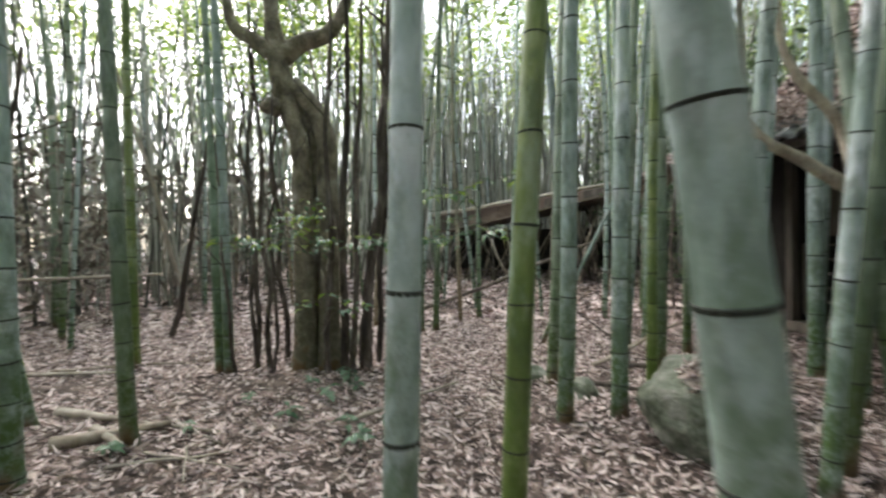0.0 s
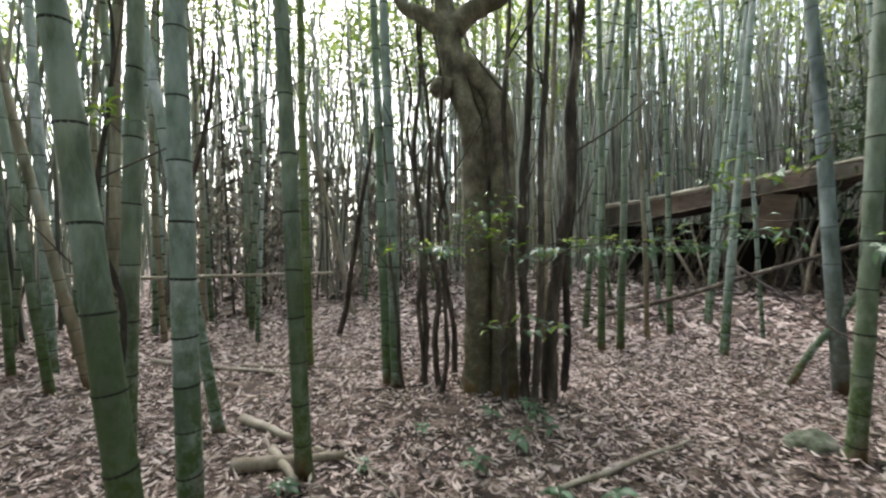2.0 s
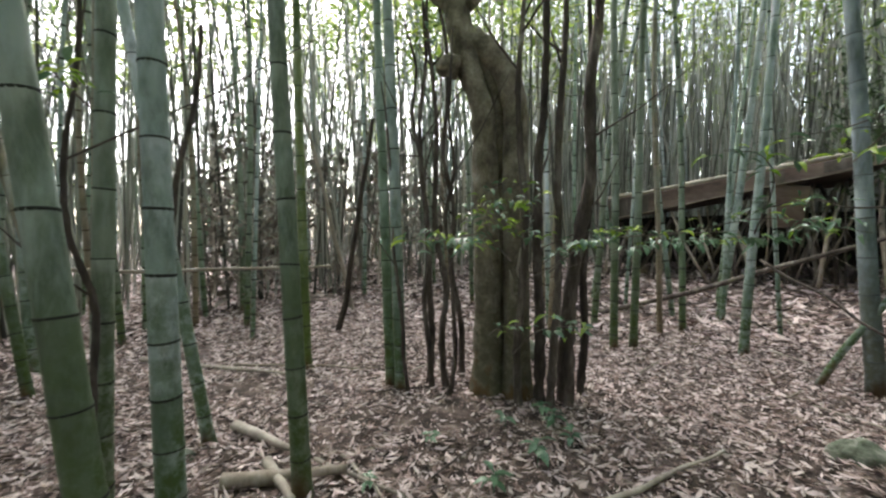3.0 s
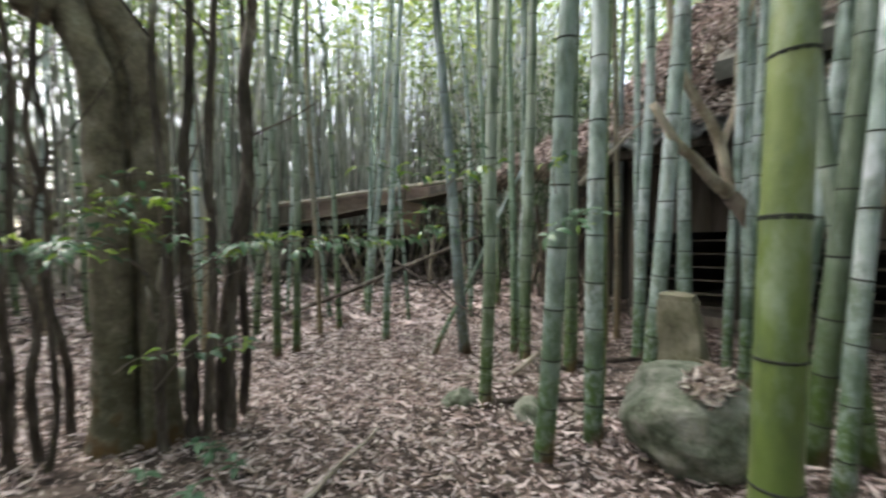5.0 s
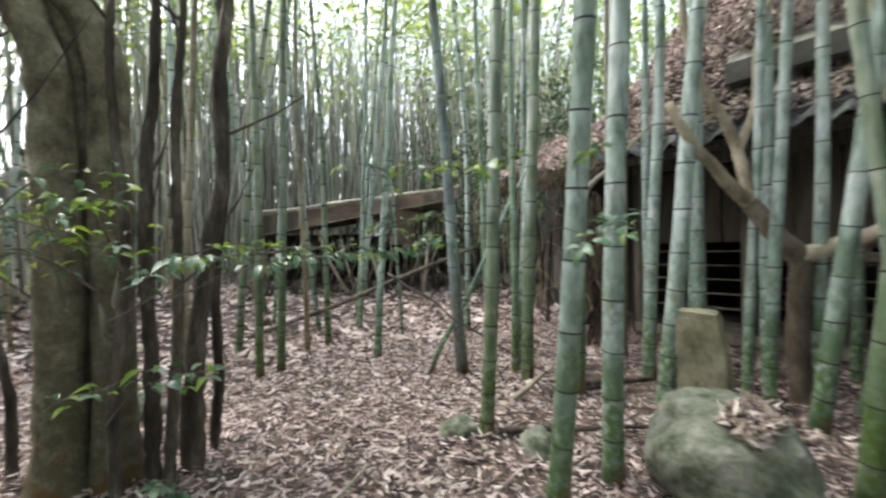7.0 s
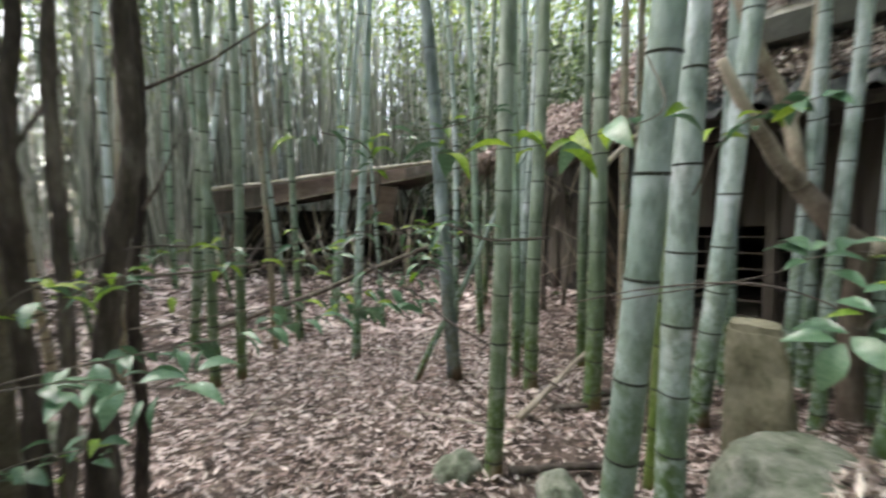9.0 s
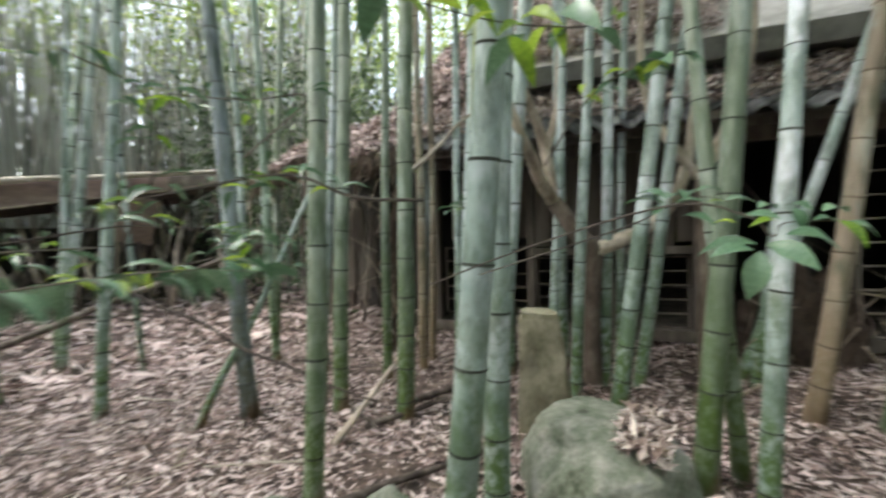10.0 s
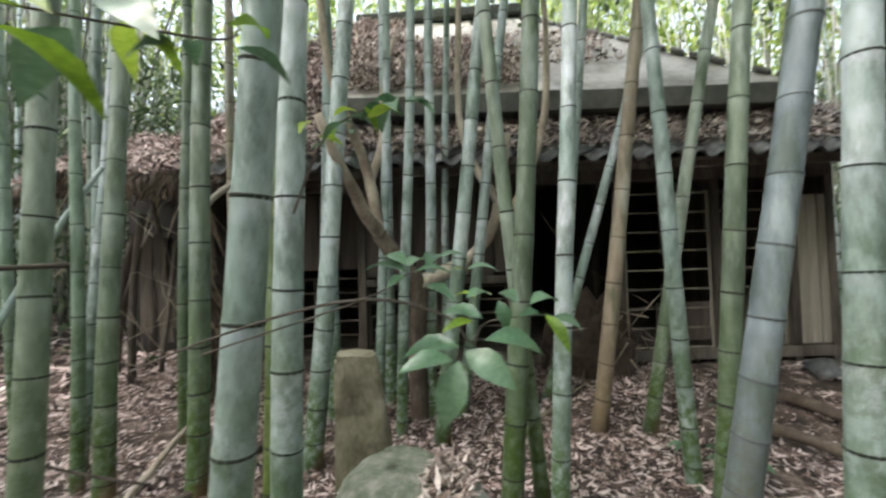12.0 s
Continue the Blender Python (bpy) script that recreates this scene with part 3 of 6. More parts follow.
# ---- the stand around: countable stems as copies, the far ones as one mass ----
def stem_template(k, tone, height):
    skin, groove, colour = TONES[tone]
    rng = random.Random(400 + k)
    r = 0.045
    levels, z = [(0.0, 1.05, 0)], 0.2
    while z < height - 0.4:
        levels += [(z - 0.03, 0.99, 0), (z - 0.012, 1.05, 1), (z + 0.014, 1.05, 1), (z + 0.03, 0.98, 0)]
        z += 0.24 + 0.16 * min(1.0, z / 3)
    levels.append((height, 0.5, 0))
    bend = Vector((rng.uniform(-0.02, 0.02), rng.uniform(-0.02, 0.02), 0))
    verts, faces = tube([bend * max(0, h - 2) ** 2 + Vector((0, 0, h)) for h, _, _ in levels], [r * w * (1 - 0.75 * h / height) for h, w, _ in levels], 8)
    me = mesh_of("stalk", verts, faces)
    me.materials.append(skin)
    me.materials.append(groove)
    joint_tones(me, [h for h, _, _ in levels], [h for h, _, g in levels if g][::2], 8, rng)
    for i in range(len(levels) - 1):
        if levels[i][2] and levels[i + 1][2]:
            for q in range(8):
                me.polygons[i * 8 + q].material_index = 1
    e = thing("bamboo", f"{colour} bamboo stem in the surrounding stand", "bamboo", pose(0, 0, 0), "bamboo stand behind")
    part("stalk", me, None, e)
    top = (bend * (height - 2) ** 2 + Vector((0, 0, height))).to_track_quat("Z", "Y").to_matrix().to_4x4()
    part("crown", CROWNS[k % 3], LEAF_BAMBOO, e, "", top @ Matrix.Diagonal((height, height, height, 1)))
    return e


def clear_of(x, y, gap):
    """Whether a spot is free: off the walk, the clearing, the house and the placed stems."""
    if -1.6 < x < 2.6 and -1.2 < y < 4.6 and not (x < -1.2 and y < 0):
        return False
    if -5.2 < x < 3.2 and -0.6 < y < 8.2:
        return False
    if 2.4 < x < 6 and -1.2 < y < 6.5:
        return False
    l = HOUSE_INV @ Vector((x, y, 0))
    if -7.2 < l.x < 6.5 and 4.3 < l.y < 11:
        return False
    if -0.9 < x < 5.4 and 11.0 < y < 15.5:
        return False
    return all((x - a) ** 2 + (y - b) ** 2 > gap * gap for a, b in CULM_SPOTS)


def stand():
    rng = random.Random(71)
    kinds = [("pale", 10.5), ("green", 11), ("dark", 10), ("dark", 11.5), ("tan", 9.5), ("pale", 11.5)]
    first = [stem_template(k, t, h) for k, (t, h) in enumerate(kinds)]
    placed, tries = 0, 0
    while placed < 270 and tries < 20000:
        tries += 1
        a, d = rng.uniform(0, 2 * math.pi), rng.uniform(3.0, 15.0)
        x, y = d * math.cos(a), 4.5 + d * math.sin(a)
        if not clear_of(x, y, 0.33):
            continue
        CULM_SPOTS.append((x, y))
        lean = pose(x, y, ground_z(x, y) - 0.04, rng.gauss(0, 3.5), rng.gauss(0, 3.5), rng.uniform(0, 360))
        s = rng.uniform(0.7, 1.25)
        lean = lean @ Matrix.Diagonal((s, s, rng.uniform(0.9, 1.15), 1))
        k = rng.choices(range(6), [3, 2, 5, 4, 4, 3])[0]
        if first[k] is not None:
            first[k].matrix_basis, src = lean, first[k]
            first[k] = None
            kinds[k] = src
        else:
            copy_thing_scaled(kinds[k], lean)
        placed += 1


def copy_thing_scaled(src, m):
    keep = src.scale.copy()
    src.scale = (1, 1, 1)
    c = copy_thing(src, m)
    src.scale = keep
    return c


stand()


def open_side(x, y):
    """The bright side, where the stand thins out and the sky shows."""
    a = math.degrees(math.atan2(y - 2, x))
    return 112 < a < 172


def far_stand():
    """The far stems and their leaves, as one mass each."""
    rng = random.Random(5)
    pieces = []
    n = 0
    while n < 10500:
        a, d = rng.uniform(0, 2 * math.pi), 8.5 + 34 * rng.random() ** 1.15
        x, y = d * math.cos(a), 4.5 + d * math.sin(a)
        if n >= 8700:
            a, d = radians(rng.uniform(48, 104)), rng.uniform(12.5, 27)
            x, y = d * math.cos(a), 3.0 + d * math.sin(a)
        if not clear_of(x, y, 0.12) or (x > 5 and -3 < y < 11 and d < 12):
            continue
        if open_side(x, y) and rng.random() < 0.13:
            continue
        n += 1
        h, r = rng.uniform(8, 13.5), rng.uniform(0.012, 0.036)
        s = 0.17 if rng.random() < 0.16 else 0.06
        lx, ly, b = rng.gauss(0, s), rng.gauss(0, s), rng.uniform(-0.02, 0.02)
        z0 = ground_z(x, y) - 0.05 if d < 25 else 0.4
        pts = [(x + lx * q * h, y + ly * q * h + b * (q * h) ** 2, z0 + q * h) for q in (0, 0.3, 0.6, 1.0)]
        pieces.append(tube(pts, [r, r * 0.9, r * 0.65, r * 0.2], 5, False))
    v, f = join(pieces)
    ob = part("far_bamboo", mesh_of("far_bamboo", v, f), FAR_CULM)
    tagged(ob, "dense far bamboo stems, grey-green and dead brown", "bamboo", kind="stuff")


far_stand()


def foliage_mass(name, label, count, spot, size, mat, seed):
    """Loose lance-shaped leaves in clusters; spot(rng) gives a cluster's centre and spread."""
    rng = np.random.default_rng(seed)
    r2 = random.Random(seed)
    centres, left = [], count
    while left > 0:
        c, s, k = spot(r2)
        k = min(k, left)
        centres.append(np.array(c) + rng.normal(0, 1, (k, 3)) * np.array(s))
        left -= k
    c = np.concatenate(centres)
    n = len(c)
    d = rng.normal(0, 1, (n, 3))
    d[:, 2] -= 0.8
    d /= np.linalg.norm(d, axis=1)[:, None]
    s = np.cross(d, rng.normal(0, 1, (n, 3)))
    s /= np.linalg.norm(s, axis=1)[:, None]
    ln = rng.uniform(*size, n)[:, None]
    w = ln * rng.uniform(0.12, 0.22, n)[:, None]
    v = np.stack([c, c + d * ln * 0.45 + s * w, c + d * ln, c + d * ln * 0.45 - s * w], 1).reshape(-1, 3)
    base = np.arange(n)[:, None] * 4
    tri = np.concatenate([base + [0, 1, 2], base + [0, 2, 3]], 1)
    me = bpy.data.meshes.new(name)
    me.from_pydata(v.tolist(), [], tri.reshape(-1, 3).tolist())
    ob = part(name, me, mat)
    return tagged(ob, label, "foliage", kind="stuff")


def high_spot(r):
    while True:
        a, d = r.uniform(0, 2 * math.pi), r.uniform(15, 42)
        x, y = d * math.cos(a), 4.5 + d * math.sin(a)
        if not open_side(x, y) or r.random() < 0.48:
            break
    z = r.uniform(5.5, 20) if d > 20 else r.uniform(6.5, 13)
    return (x, y, z), (0.8, 0.8, 0.6), r.randint(20, 50)


def low_spot(r):
    while True:
        a, d = r.uniform(0, 2 * math.pi), r.uniform(18, 42)
        x, y = d * math.cos(a), 4.5 + d * math.sin(a)
        if not open_side(x, y) or r.random() < 0.5:
            break
    return (x, y, r.uniform(0.6, 5.5)), (0.7, 0.7, 0.6), r.randint(14, 40)


def brush_spot(r):
    return (r.uniform(-12.5, -4.2), r.uniform(10.0, 15.5), 0.5 + 2.9 * r.random() ** 1.4), (0.35, 0.35, 0.35), r.randint(20, 45)


foliage_mass("bamboo_canopy", "light green bamboo leaves high among the stems", 85000, high_spot, (0.22, 0.5), LEAF_BAMBOO, 21)
# extra leaves overhead, mostly out of view, added to dim the ground
def shade_canopy_spot(r):
    return (r.uniform(-6.0, 8.5), r.uniform(-4.0, 9.0), r.uniform(8.0, 12.5)), (0.5, 0.5, 0.4), r.randint(20, 45)


foliage_mass("bamboo_canopy", "bamboo leaf mass added overhead out of view to shade the clearing", 15000, shade_canopy_spot, (0.14, 0.32), LEAF_BAMBOO, 28)
def behind_house_spot(r):
    return (r.uniform(13, 24), r.uniform(-14, 12), r.uniform(4.5, 15)), (0.8, 0.8, 0.7), r.randint(25, 60)


foliage_mass("bamboo_canopy", "bright lime bamboo leaves beyond the roof of the house", 26000, behind_house_spot, (0.2, 0.5), LEAF_BAMBOO, 29)
foliage_mass("undergrowth", "dull green and brown undergrowth in the distance", 40000, low_spot, (0.25, 0.55), LEAF_DULL, 22)
def tall_brush_spot(r):
    return (r.uniform(-9.2, -6.6), r.uniform(7.4, 9.4), 0.5 + 3.2 * r.random()), (0.3, 0.3, 0.5), r.randint(15, 35)


# added leaf mass that closes bright gaps and darkens the view past the ruin
def dark_backdrop_spot(r):
    return (r.uniform(4.6, 9.5), r.uniform(9.0, 14.0), 0.4 + 5.0 * r.random() ** 0.8), (0.45, 0.45, 0.45), r.randint(20, 50)


def corner_spot(r):
    return (r.uniform(7.0, 13.0), r.uniform(-8.5, -3.0), 0.3 + 5.0 * r.random()), (0.5, 0.5, 0.5), r.randint(20, 50)


foliage_mass("undergrowth", "dim leafy thicket past the corner of the house", 8000, corner_spot, (0.10, 0.28), LEAF_DULL, 27)
foliage_mass("undergrowth", "undergrowth mass added to darken the gaps beyond the collapsed roof", 9000, dark_backdrop_spot, (0.10, 0.26), LEAF_DULL, 25)
foliage_mass("dead_brush", "tall dead brown brush clinging to far stems", 1500, tall_brush_spot, (0.10, 0.32), BRUSH, 24)
foliage_mass("dead_brush", "tangle of dead brown brush beyond the clearing", 2600, brush_spot, (0.12, 0.5), BRUSH, 23)


# ---- the old forked tree and its dark side stems ----
def old_tree():
    e = thing("tree", "old grey-barked forked tree with a deep groove and moss", "tree", pose(-1.47, 5.05, -0.05))
    left = smooth_line([(-0.15, 0.0, -0.05), (-0.14, 0, 0.5), (-0.13, -0.02, 1.4), (-0.15, 0, 2.3), (-0.17, -0.03, 2.75), (-0.28, -0.05, 3.1), (-0.37, -0.05, 3.5), (-0.42, -0.03, 3.85), (-0.50, 0, 4.45), (-0.5, 0, 6.2), (-0.7, 0.2, 8.8)])
    right = smooth_line([(0.13, 0.03, -0.05), (0.13, 0.03, 0.5), (0.13, 0.05, 1.4), (0.125, 0.06, 2.3), (0.12, 0.05, 2.75), (0.02, 0.02, 3.1), (-0.26, -0.02, 3.42)])

    def swell(pts, r0, r1, seed, flare):
        rng = random.Random(seed)
        n = len(pts)
        return [(r0 + (r1 - r0) * i / (n - 1)) * rng.uniform(0.94, 1.07) + flare * max(0.0, 0.35 - pts[i].z) for i in range(n)]

    v, f = join([tube(left, [w * (1 + 0.22 * step(2.9, 3.3, q.z) - 0.25 * step(3.8, 4.3, q.z)) for w, q in zip(swell(left, 0.138, 0.075, 1, 0.18), left)], 14, lump=0.08, seed=1), tube(right, swell(right, 0.126, 0.115, 2, 0.18), 14, lump=0.08, seed=2),
                 tube([(-0.01, 0.10, -0.05), (-0.01, 0.11, 1.2), (-0.02, 0.12, 2.3), (-0.05, 0.10, 2.8), (-0.16, 0.04, 3.2)], [0.09, 0.05, 0.05, 0.06, 0.08], 8, lump=0.1, seed=7),
                 tube(smooth_line([(-0.36, -0.10, 3.12), (-0.47, -0.14, 3.15), (-0.53, -0.16, 3.07)], 3), [0.12, 0.11, 0.10, 0.09, 0.08, 0.075, 0.05][:7], 10, lump=0.3, seed=3)])
    part("trunk", mesh_of("trunk", v, f), BARK, e)
    for pts, r in (([(-0.42, -0.04, 3.74), (-0.68, -0.05, 3.95), (-0.90, -0.06, 4.10), (-1.0, -0.06, 4.45), (-1.05, 0.0, 5.4)], 0.105),
                   ([(-0.40, -0.03, 3.72), (-0.14, 0, 3.92), (0.14, 0.02, 4.02), (0.33, 0.04, 4.26), (0.42, 0.05, 4.7), (0.35, 0.1, 5.8)], 0.12),
                   ([(-0.58, -0.1, 4.6), (-0.2, 0.1, 5.6), (0.2, 0.3, 7.0)], 0.06)):
        line = smooth_line(pts)
        v, f = tube(line, [r * (1 - 0.65 * i / (len(line) - 1)) for i in range(len(line))], 10, lump=0.12, seed=4)
        part("limb", mesh_of("limb", v, f), BARK, e)
    for u, z, t in ((0.20, 1.05, 8), (0.10, 0.85, -6)):
        v, f = tube([(0, 0, 0), (0.012, -0.02, -0.09), (0.0, -0.015, -0.2), (0.02, 0, -0.27)], [0.004, 0.02, 0.016, 0.003], 4)
        part("peeled_bark", mesh_of("peeled_bark", v, f), DRY_CULM, e, "pale strip of peeled bark", pose(u, -0.13, z + 0.4, 0, t, 0))
    rng = random.Random(9)
    pieces = []
    for _ in range(900):
        c = Vector((rng.gauss(-0.4, 0.9), rng.gauss(0.1, 0.9), rng.uniform(5.2, 8.8)))
        d = Vector((rng.gauss(0, 1), rng.gauss(0, 1), rng.gauss(-0.3, 0.6))).normalized()
        s = d.orthogonal().normalized()
        ln = rng.uniform(0.06, 0.13)
        pieces.append(([c, c + d * ln * 0.5 + s * ln * 0.22, c + d * ln, c + d * ln * 0.5 - s * ln * 0.22], [(0, 1, 2), (0, 2, 3)]))
    v, f = join(pieces)
    part("crown", mesh_of("crown", v, f, False), LEAF_DULL, e, "small dark green leaves")


old_tree()


def dark_stem(x, y, r, height, lx, ly, seed, kink=0.032):
    rng = random.Random(seed)
    pts, p = [], Vector((0, 0, 0))
    for i in range(9):
        h = height * i / 8
        pts.append(Vector((lx * h + rng.gauss(0, kink) * (i > 0), ly * h + rng.gauss(0, kink) * (i > 0), h)))
    line = smooth_line(pts, 9)
    n = len(line)
    e = thing("sapling", "thin dark crooked stem with flaking bark", "tree", pose(x, y, ground_z(x, y) - 0.03), "dark stems round the old tree")
    v, f = tube(line, [r * (1.15 - 0.75 * i / (n - 1)) for i in range(n)], 9, lump=0.5, seed=seed)
    part("trunk", mesh_of("trunk", v, f), BARK_DARK, e)
    for k in range(3):
        b = line[int(n * rng.uniform(0.35, 0.85))]
        t = Vector((rng.gauss(0, 0.5), rng.gauss(0, 0.5), rng.uniform(0.3, 0.9)))
        v, f = tube([b, b + t * 0.5 + Vector((0, 0, -0.04)), b + t], [r * 0.35, r * 0.25, r * 0.1], 5)
        part("twig", mesh_of("twig", v, f), BARK_DARK, e)


dark_stem(-1.12, 4.95, 0.043, 5.5, 0.02, 0.00, 1)
dark_stem(-1.02, 4.85, 0.034, 5.0, 0.05, 0.01, 2)
dark_stem(-0.90, 5.00, 0.061, 5.5, 0.075, 0.02, 3)
dark_stem(-1.28, 4.80, 0.034, 4.5, 0.015, 0.00, 4)
dark_stem(-0.78, 5.25, 0.034, 5.0, 0.03, 0.02, 5)
dark_stem(-2.02, 5.00, 0.030, 4.2, -0.03, 0.0, 6)
dark_stem(-2.12, 4.90, 0.025, 3.6, -0.05, 0.0, 7)
dark_stem(-2.22, 5.05, 0.030, 4.4, -0.01, 0.0, 8)
dark_stem(-1.92, 4.80, 0.022, 3.4, 0.02, 0.0, 9)
dark_stem(-2.30, 4.75, 0.018, 3.0, -0.08, 0.0, 10)
dark_stem(-2.00, 5.45, 0.030, 4.8, -0.06, 0.02, 11)
dark_stem(-3.05, 2.55, 0.020, 3.2, -0.05, 0.0, 12, 0.03)


# ---- stones ----
def boulder(name, label, x, y, size, seed, mat=STONE, sink=0.12, turn=0.0, rough=0.22, detail=3, flat=0.0):
    bm = bmesh.new()
    bmesh.ops.create_icosphere(bm, subdivisions=detail + 1, radius=1.0)
    for v in bm.verts:
        d = v.co.normalized()
        k = 1 + rough * noise.noise(d * 1.3 + Vector((seed, 0, 0))) + rough * 0.45 * noise.noise(d * 3.1 + Vector((0, seed, 0))) + 0.035 * noise.noise(d * 7 + Vector((0, 0, seed))) + 0.02 * noise.noise(d * 17 + Vector((0, 0, seed)))
        q = d * k
        if flat and q.z > flat:
            q.z = flat + (q.z - flat) * 0.25
        v.co = Vector((q.x * size[0], q.y * size[1], q.z * size[2]))
    me = bpy.data.meshes.new(name)
    bm.to_mesh(me)
    bm.free()
    me.polygons.foreach_set("use_smooth", [True] * len(me.polygons))
    ob = part(name, me, mat, m=pose(x, y, ground_z(x, y) + size[2] - sink, 0, 0, turn))
    return tagged(ob, label, "rock")


BOULDER = boulder("boulder", "large mossy grey-green boulder with leaves on top", 1.97, 3.16, (0.45, 0.42, 0.37), 3.3, sink=0.12, turn=35, rough=0.17, flat=0.82, detail=4)
boulder("rock", "small mossy rock in the leaf litter", 1.00, 4.66, (0.17, 0.15, 0.12), 7.1, turn=20)
boulder("rock", "small grey rock beside a bamboo stem", 1.36, 4.12, (0.17, 0.14, 0.14), 5.2, turn=60)
boulder("rock", "rounded pale stone among fallen leaves", -3.35, 3.25, (0.10, 0.09, 0.09), 2.2)
boulder("rock", "flat stone near the tree", -1.45, 6.3, (0.2, 0.16, 0.16), 8.4, sink=0.08)


def standing_slab():
    """An upright stone slab, leaning a little, with a flat chipped top."""
    bm = bmesh.new()
    bmesh.ops.create_cube(bm, size=1.0)
    bmesh.ops.bevel(bm, geom=bm.edges[:], offset=0.05, segments=2, affect="EDGES")
    bmesh.ops.subdivide_edges(bm, edges=[e for e in bm.edges if e.calc_length() > 0.3], cuts=9, use_grid_fill=True)
    for v in bm.verts:
        w = 0.42 - 0.13 * (v.co.z + 0.5)
        c = Vector((v.co.x * w + 0.03 * (v.co.z + 0.5), v.co.y * 0.16, (v.co.z + 0.5) * 1.02 - (0.03 * v.co.x if v.co.z > 0.3 else 0)))
        k = noise.noise(c * 4) * 0.020 + noise.noise(c * 14) * 0.012
        v.co = c + Vector((k, k, k * 0.6))
    me = bpy.data.meshes.new("standing_stone")
    bm.to_mesh(me)
    bm.free()
    ob = part("standing_stone", me, SLAB, m=pose(2.72, 3.74, -0.05, 3, -4, -68))
    tagged(ob, "upright weathered stone slab, stained brown with moss", "stone")


standing_slab()


def lying_on(ob):
    """A height function: the highest corner of a stone near a spot."""
    pts = np.array([ob.matrix_basis @ v.co for v in ob.data.vertices])

    def height(x, y):
        near = (pts[:, 0] - x) ** 2 + (pts[:, 1] - y) ** 2 < 0.0025
        return pts[near, 2].max() if near.any() else ground_z(x, y)

    return height


leaf_field("boulder_leaves", "dry tan leaves heaped on top of the boulder", 330, (1.69, 1.95, 2.82, 3.04), (0.05, 0.14), LITTER_PALE, 31, height=lying_on(BOULDER), tilt=0.7, lift=(-0.01, 0.06))


# ---- fallen wood ----
def stick(name, label, a, b, r, mat=DEAD_WOOD, sag=0.0, seed=0, category="branch", sides=8, taper=0.5):
    rng = random.Random(seed)
    A, B = Vector(a), Vector(b)
    L = (B - A).length
    pts = [A.lerp(B, i / 6) + Vector((rng.gauss(0, 0.006 * L), rng.gauss(0, 0.006 * L), rng.gauss(0, 0.004 * L) - sag * math.sin(math.pi * i / 6))) for i in range(7)]
    o = pts[0].copy()
    line = smooth_line([p - o for p in pts], 3)
    v, f = tube(line, [r * (1 - taper * i / (len(line) - 1)) for i in range(len(line))], sides, lump=0.15, seed=seed)
    ob = part(name, mesh_of(name, v, f), mat, m=Matrix.Translation(o))
    return tagged(ob, label, category)


stick("fallen_branch", "short thick rotten log lying in leaf litter", (-2.75, 3.03, 0.05), (-2.10, 3.38, 0.06), 0.055, seed=1, category="log")
stick("fallen_culm", "pale fallen bamboo pole on the ground", (-5.9, 4.7, 0.04), (-3.7, 4.79, 0.05), 0.035, DRY_CULM, seed=2)
stick("fallen_branch", "pale broken branch lying in leaf litter", (-3.29, 3.65, 0.05), (-2.63, 3.5, 0.05), 0.045, DRY_CULM, seed=3)
stick("fallen_culm", "long pale dead stick lying on the leaves", (-0.7, 3.45, 0.04), (0.17, 4.41, 0.06), 0.022, DRY_CULM, seed=4)
stick("fallen_branch", "thin dead stick in leaf litter", (-2.38, 3.45, 0.04), (-1.65, 3.27, 0.04), 0.018, DRY_CULM, seed=5)
stick("fallen_branch", "thin dead stick in leaf litter", (-2.3, 3.6, 0.03), (-1.5, 3.05, 0.05), 0.014, DRY_CULM, seed=6)
stick("fallen_branch", "thin dead stick in leaf litter", (-4.6, 4.9, 0.04), (-2.9, 5.3, 0.05), 0.02, seed=7)
stick("propped_pole", "pale dead bamboo pole lying across low stems", (-8.6, 4.8, 1.1), (-4.29, 6.42, 1.09), 0.028, DRY_CULM, 0.05, 8, taper=0.2)
stick("leaning_branch", "dark dead branch leaning on stems", (-4.5, 6.85, -0.02), (-3.55, 6.45, 3.2), 0.05, BARK_DARK, 0, 9)
stick("leaning_culm", "pale dead bamboo pole leaning far over", (-5.3, 8.6, 0.0), (-5.6, 7.2, 4.6), 0.05, DRY_CULM, 0, 10)
stick("leaning_branch", "dark dead branch leaning on stems", (-4.9, 4.2, 0.9), (-3.9, 4.0, 3.4), 0.035, BARK_DARK, 0, 11)
stick("fallen_branch", "long dark dead branch propped low over the leaves", (-0.62, 9.4, 0.05), (2.40, 6.85, 1.52), 0.045, BARK_DARK, 0.05, 12)
stick("leaning_culm", "broken green bamboo pole leaning", (1.39, 6.21, -0.02), (2.49, 5.74, 2.38), 0.035, CULM_PALE, 0, 13)
stick("leaning_culm", "pale broken bamboo tip caught among stems", (2.9, 5.2, 2.1), (3.35, 4.7, 2.75), 0.028, DRY_CULM, 0, 14)
stick("fallen_branch", "thin dark branch hanging over the leaves", (1.1, 6.8, 1.2), (2.1, 4.9, 0.25), 0.016, BARK_DARK, 0.03, 15)
stick("fallen_branch", "dead branch on the leaves beside a rock", (1.25, 4.45, 0.05), (2.3, 3.95, 0.06), 0.03, BARK_DARK, 0, 16)
stick("fallen_branch", "pale dead branch on the slope", (1.75, 5.0, 0.04), (2.75, 5.1, 0.5), 0.03, DEAD_WOOD, 0, 17)
stick("fallen_log", "dark rotten log half buried in leaves", (3.95, 0.73, 0.13), (2.75, -0.30, 0.06), 0.05, ROTTEN_TRUNK, 0, 18, "log")
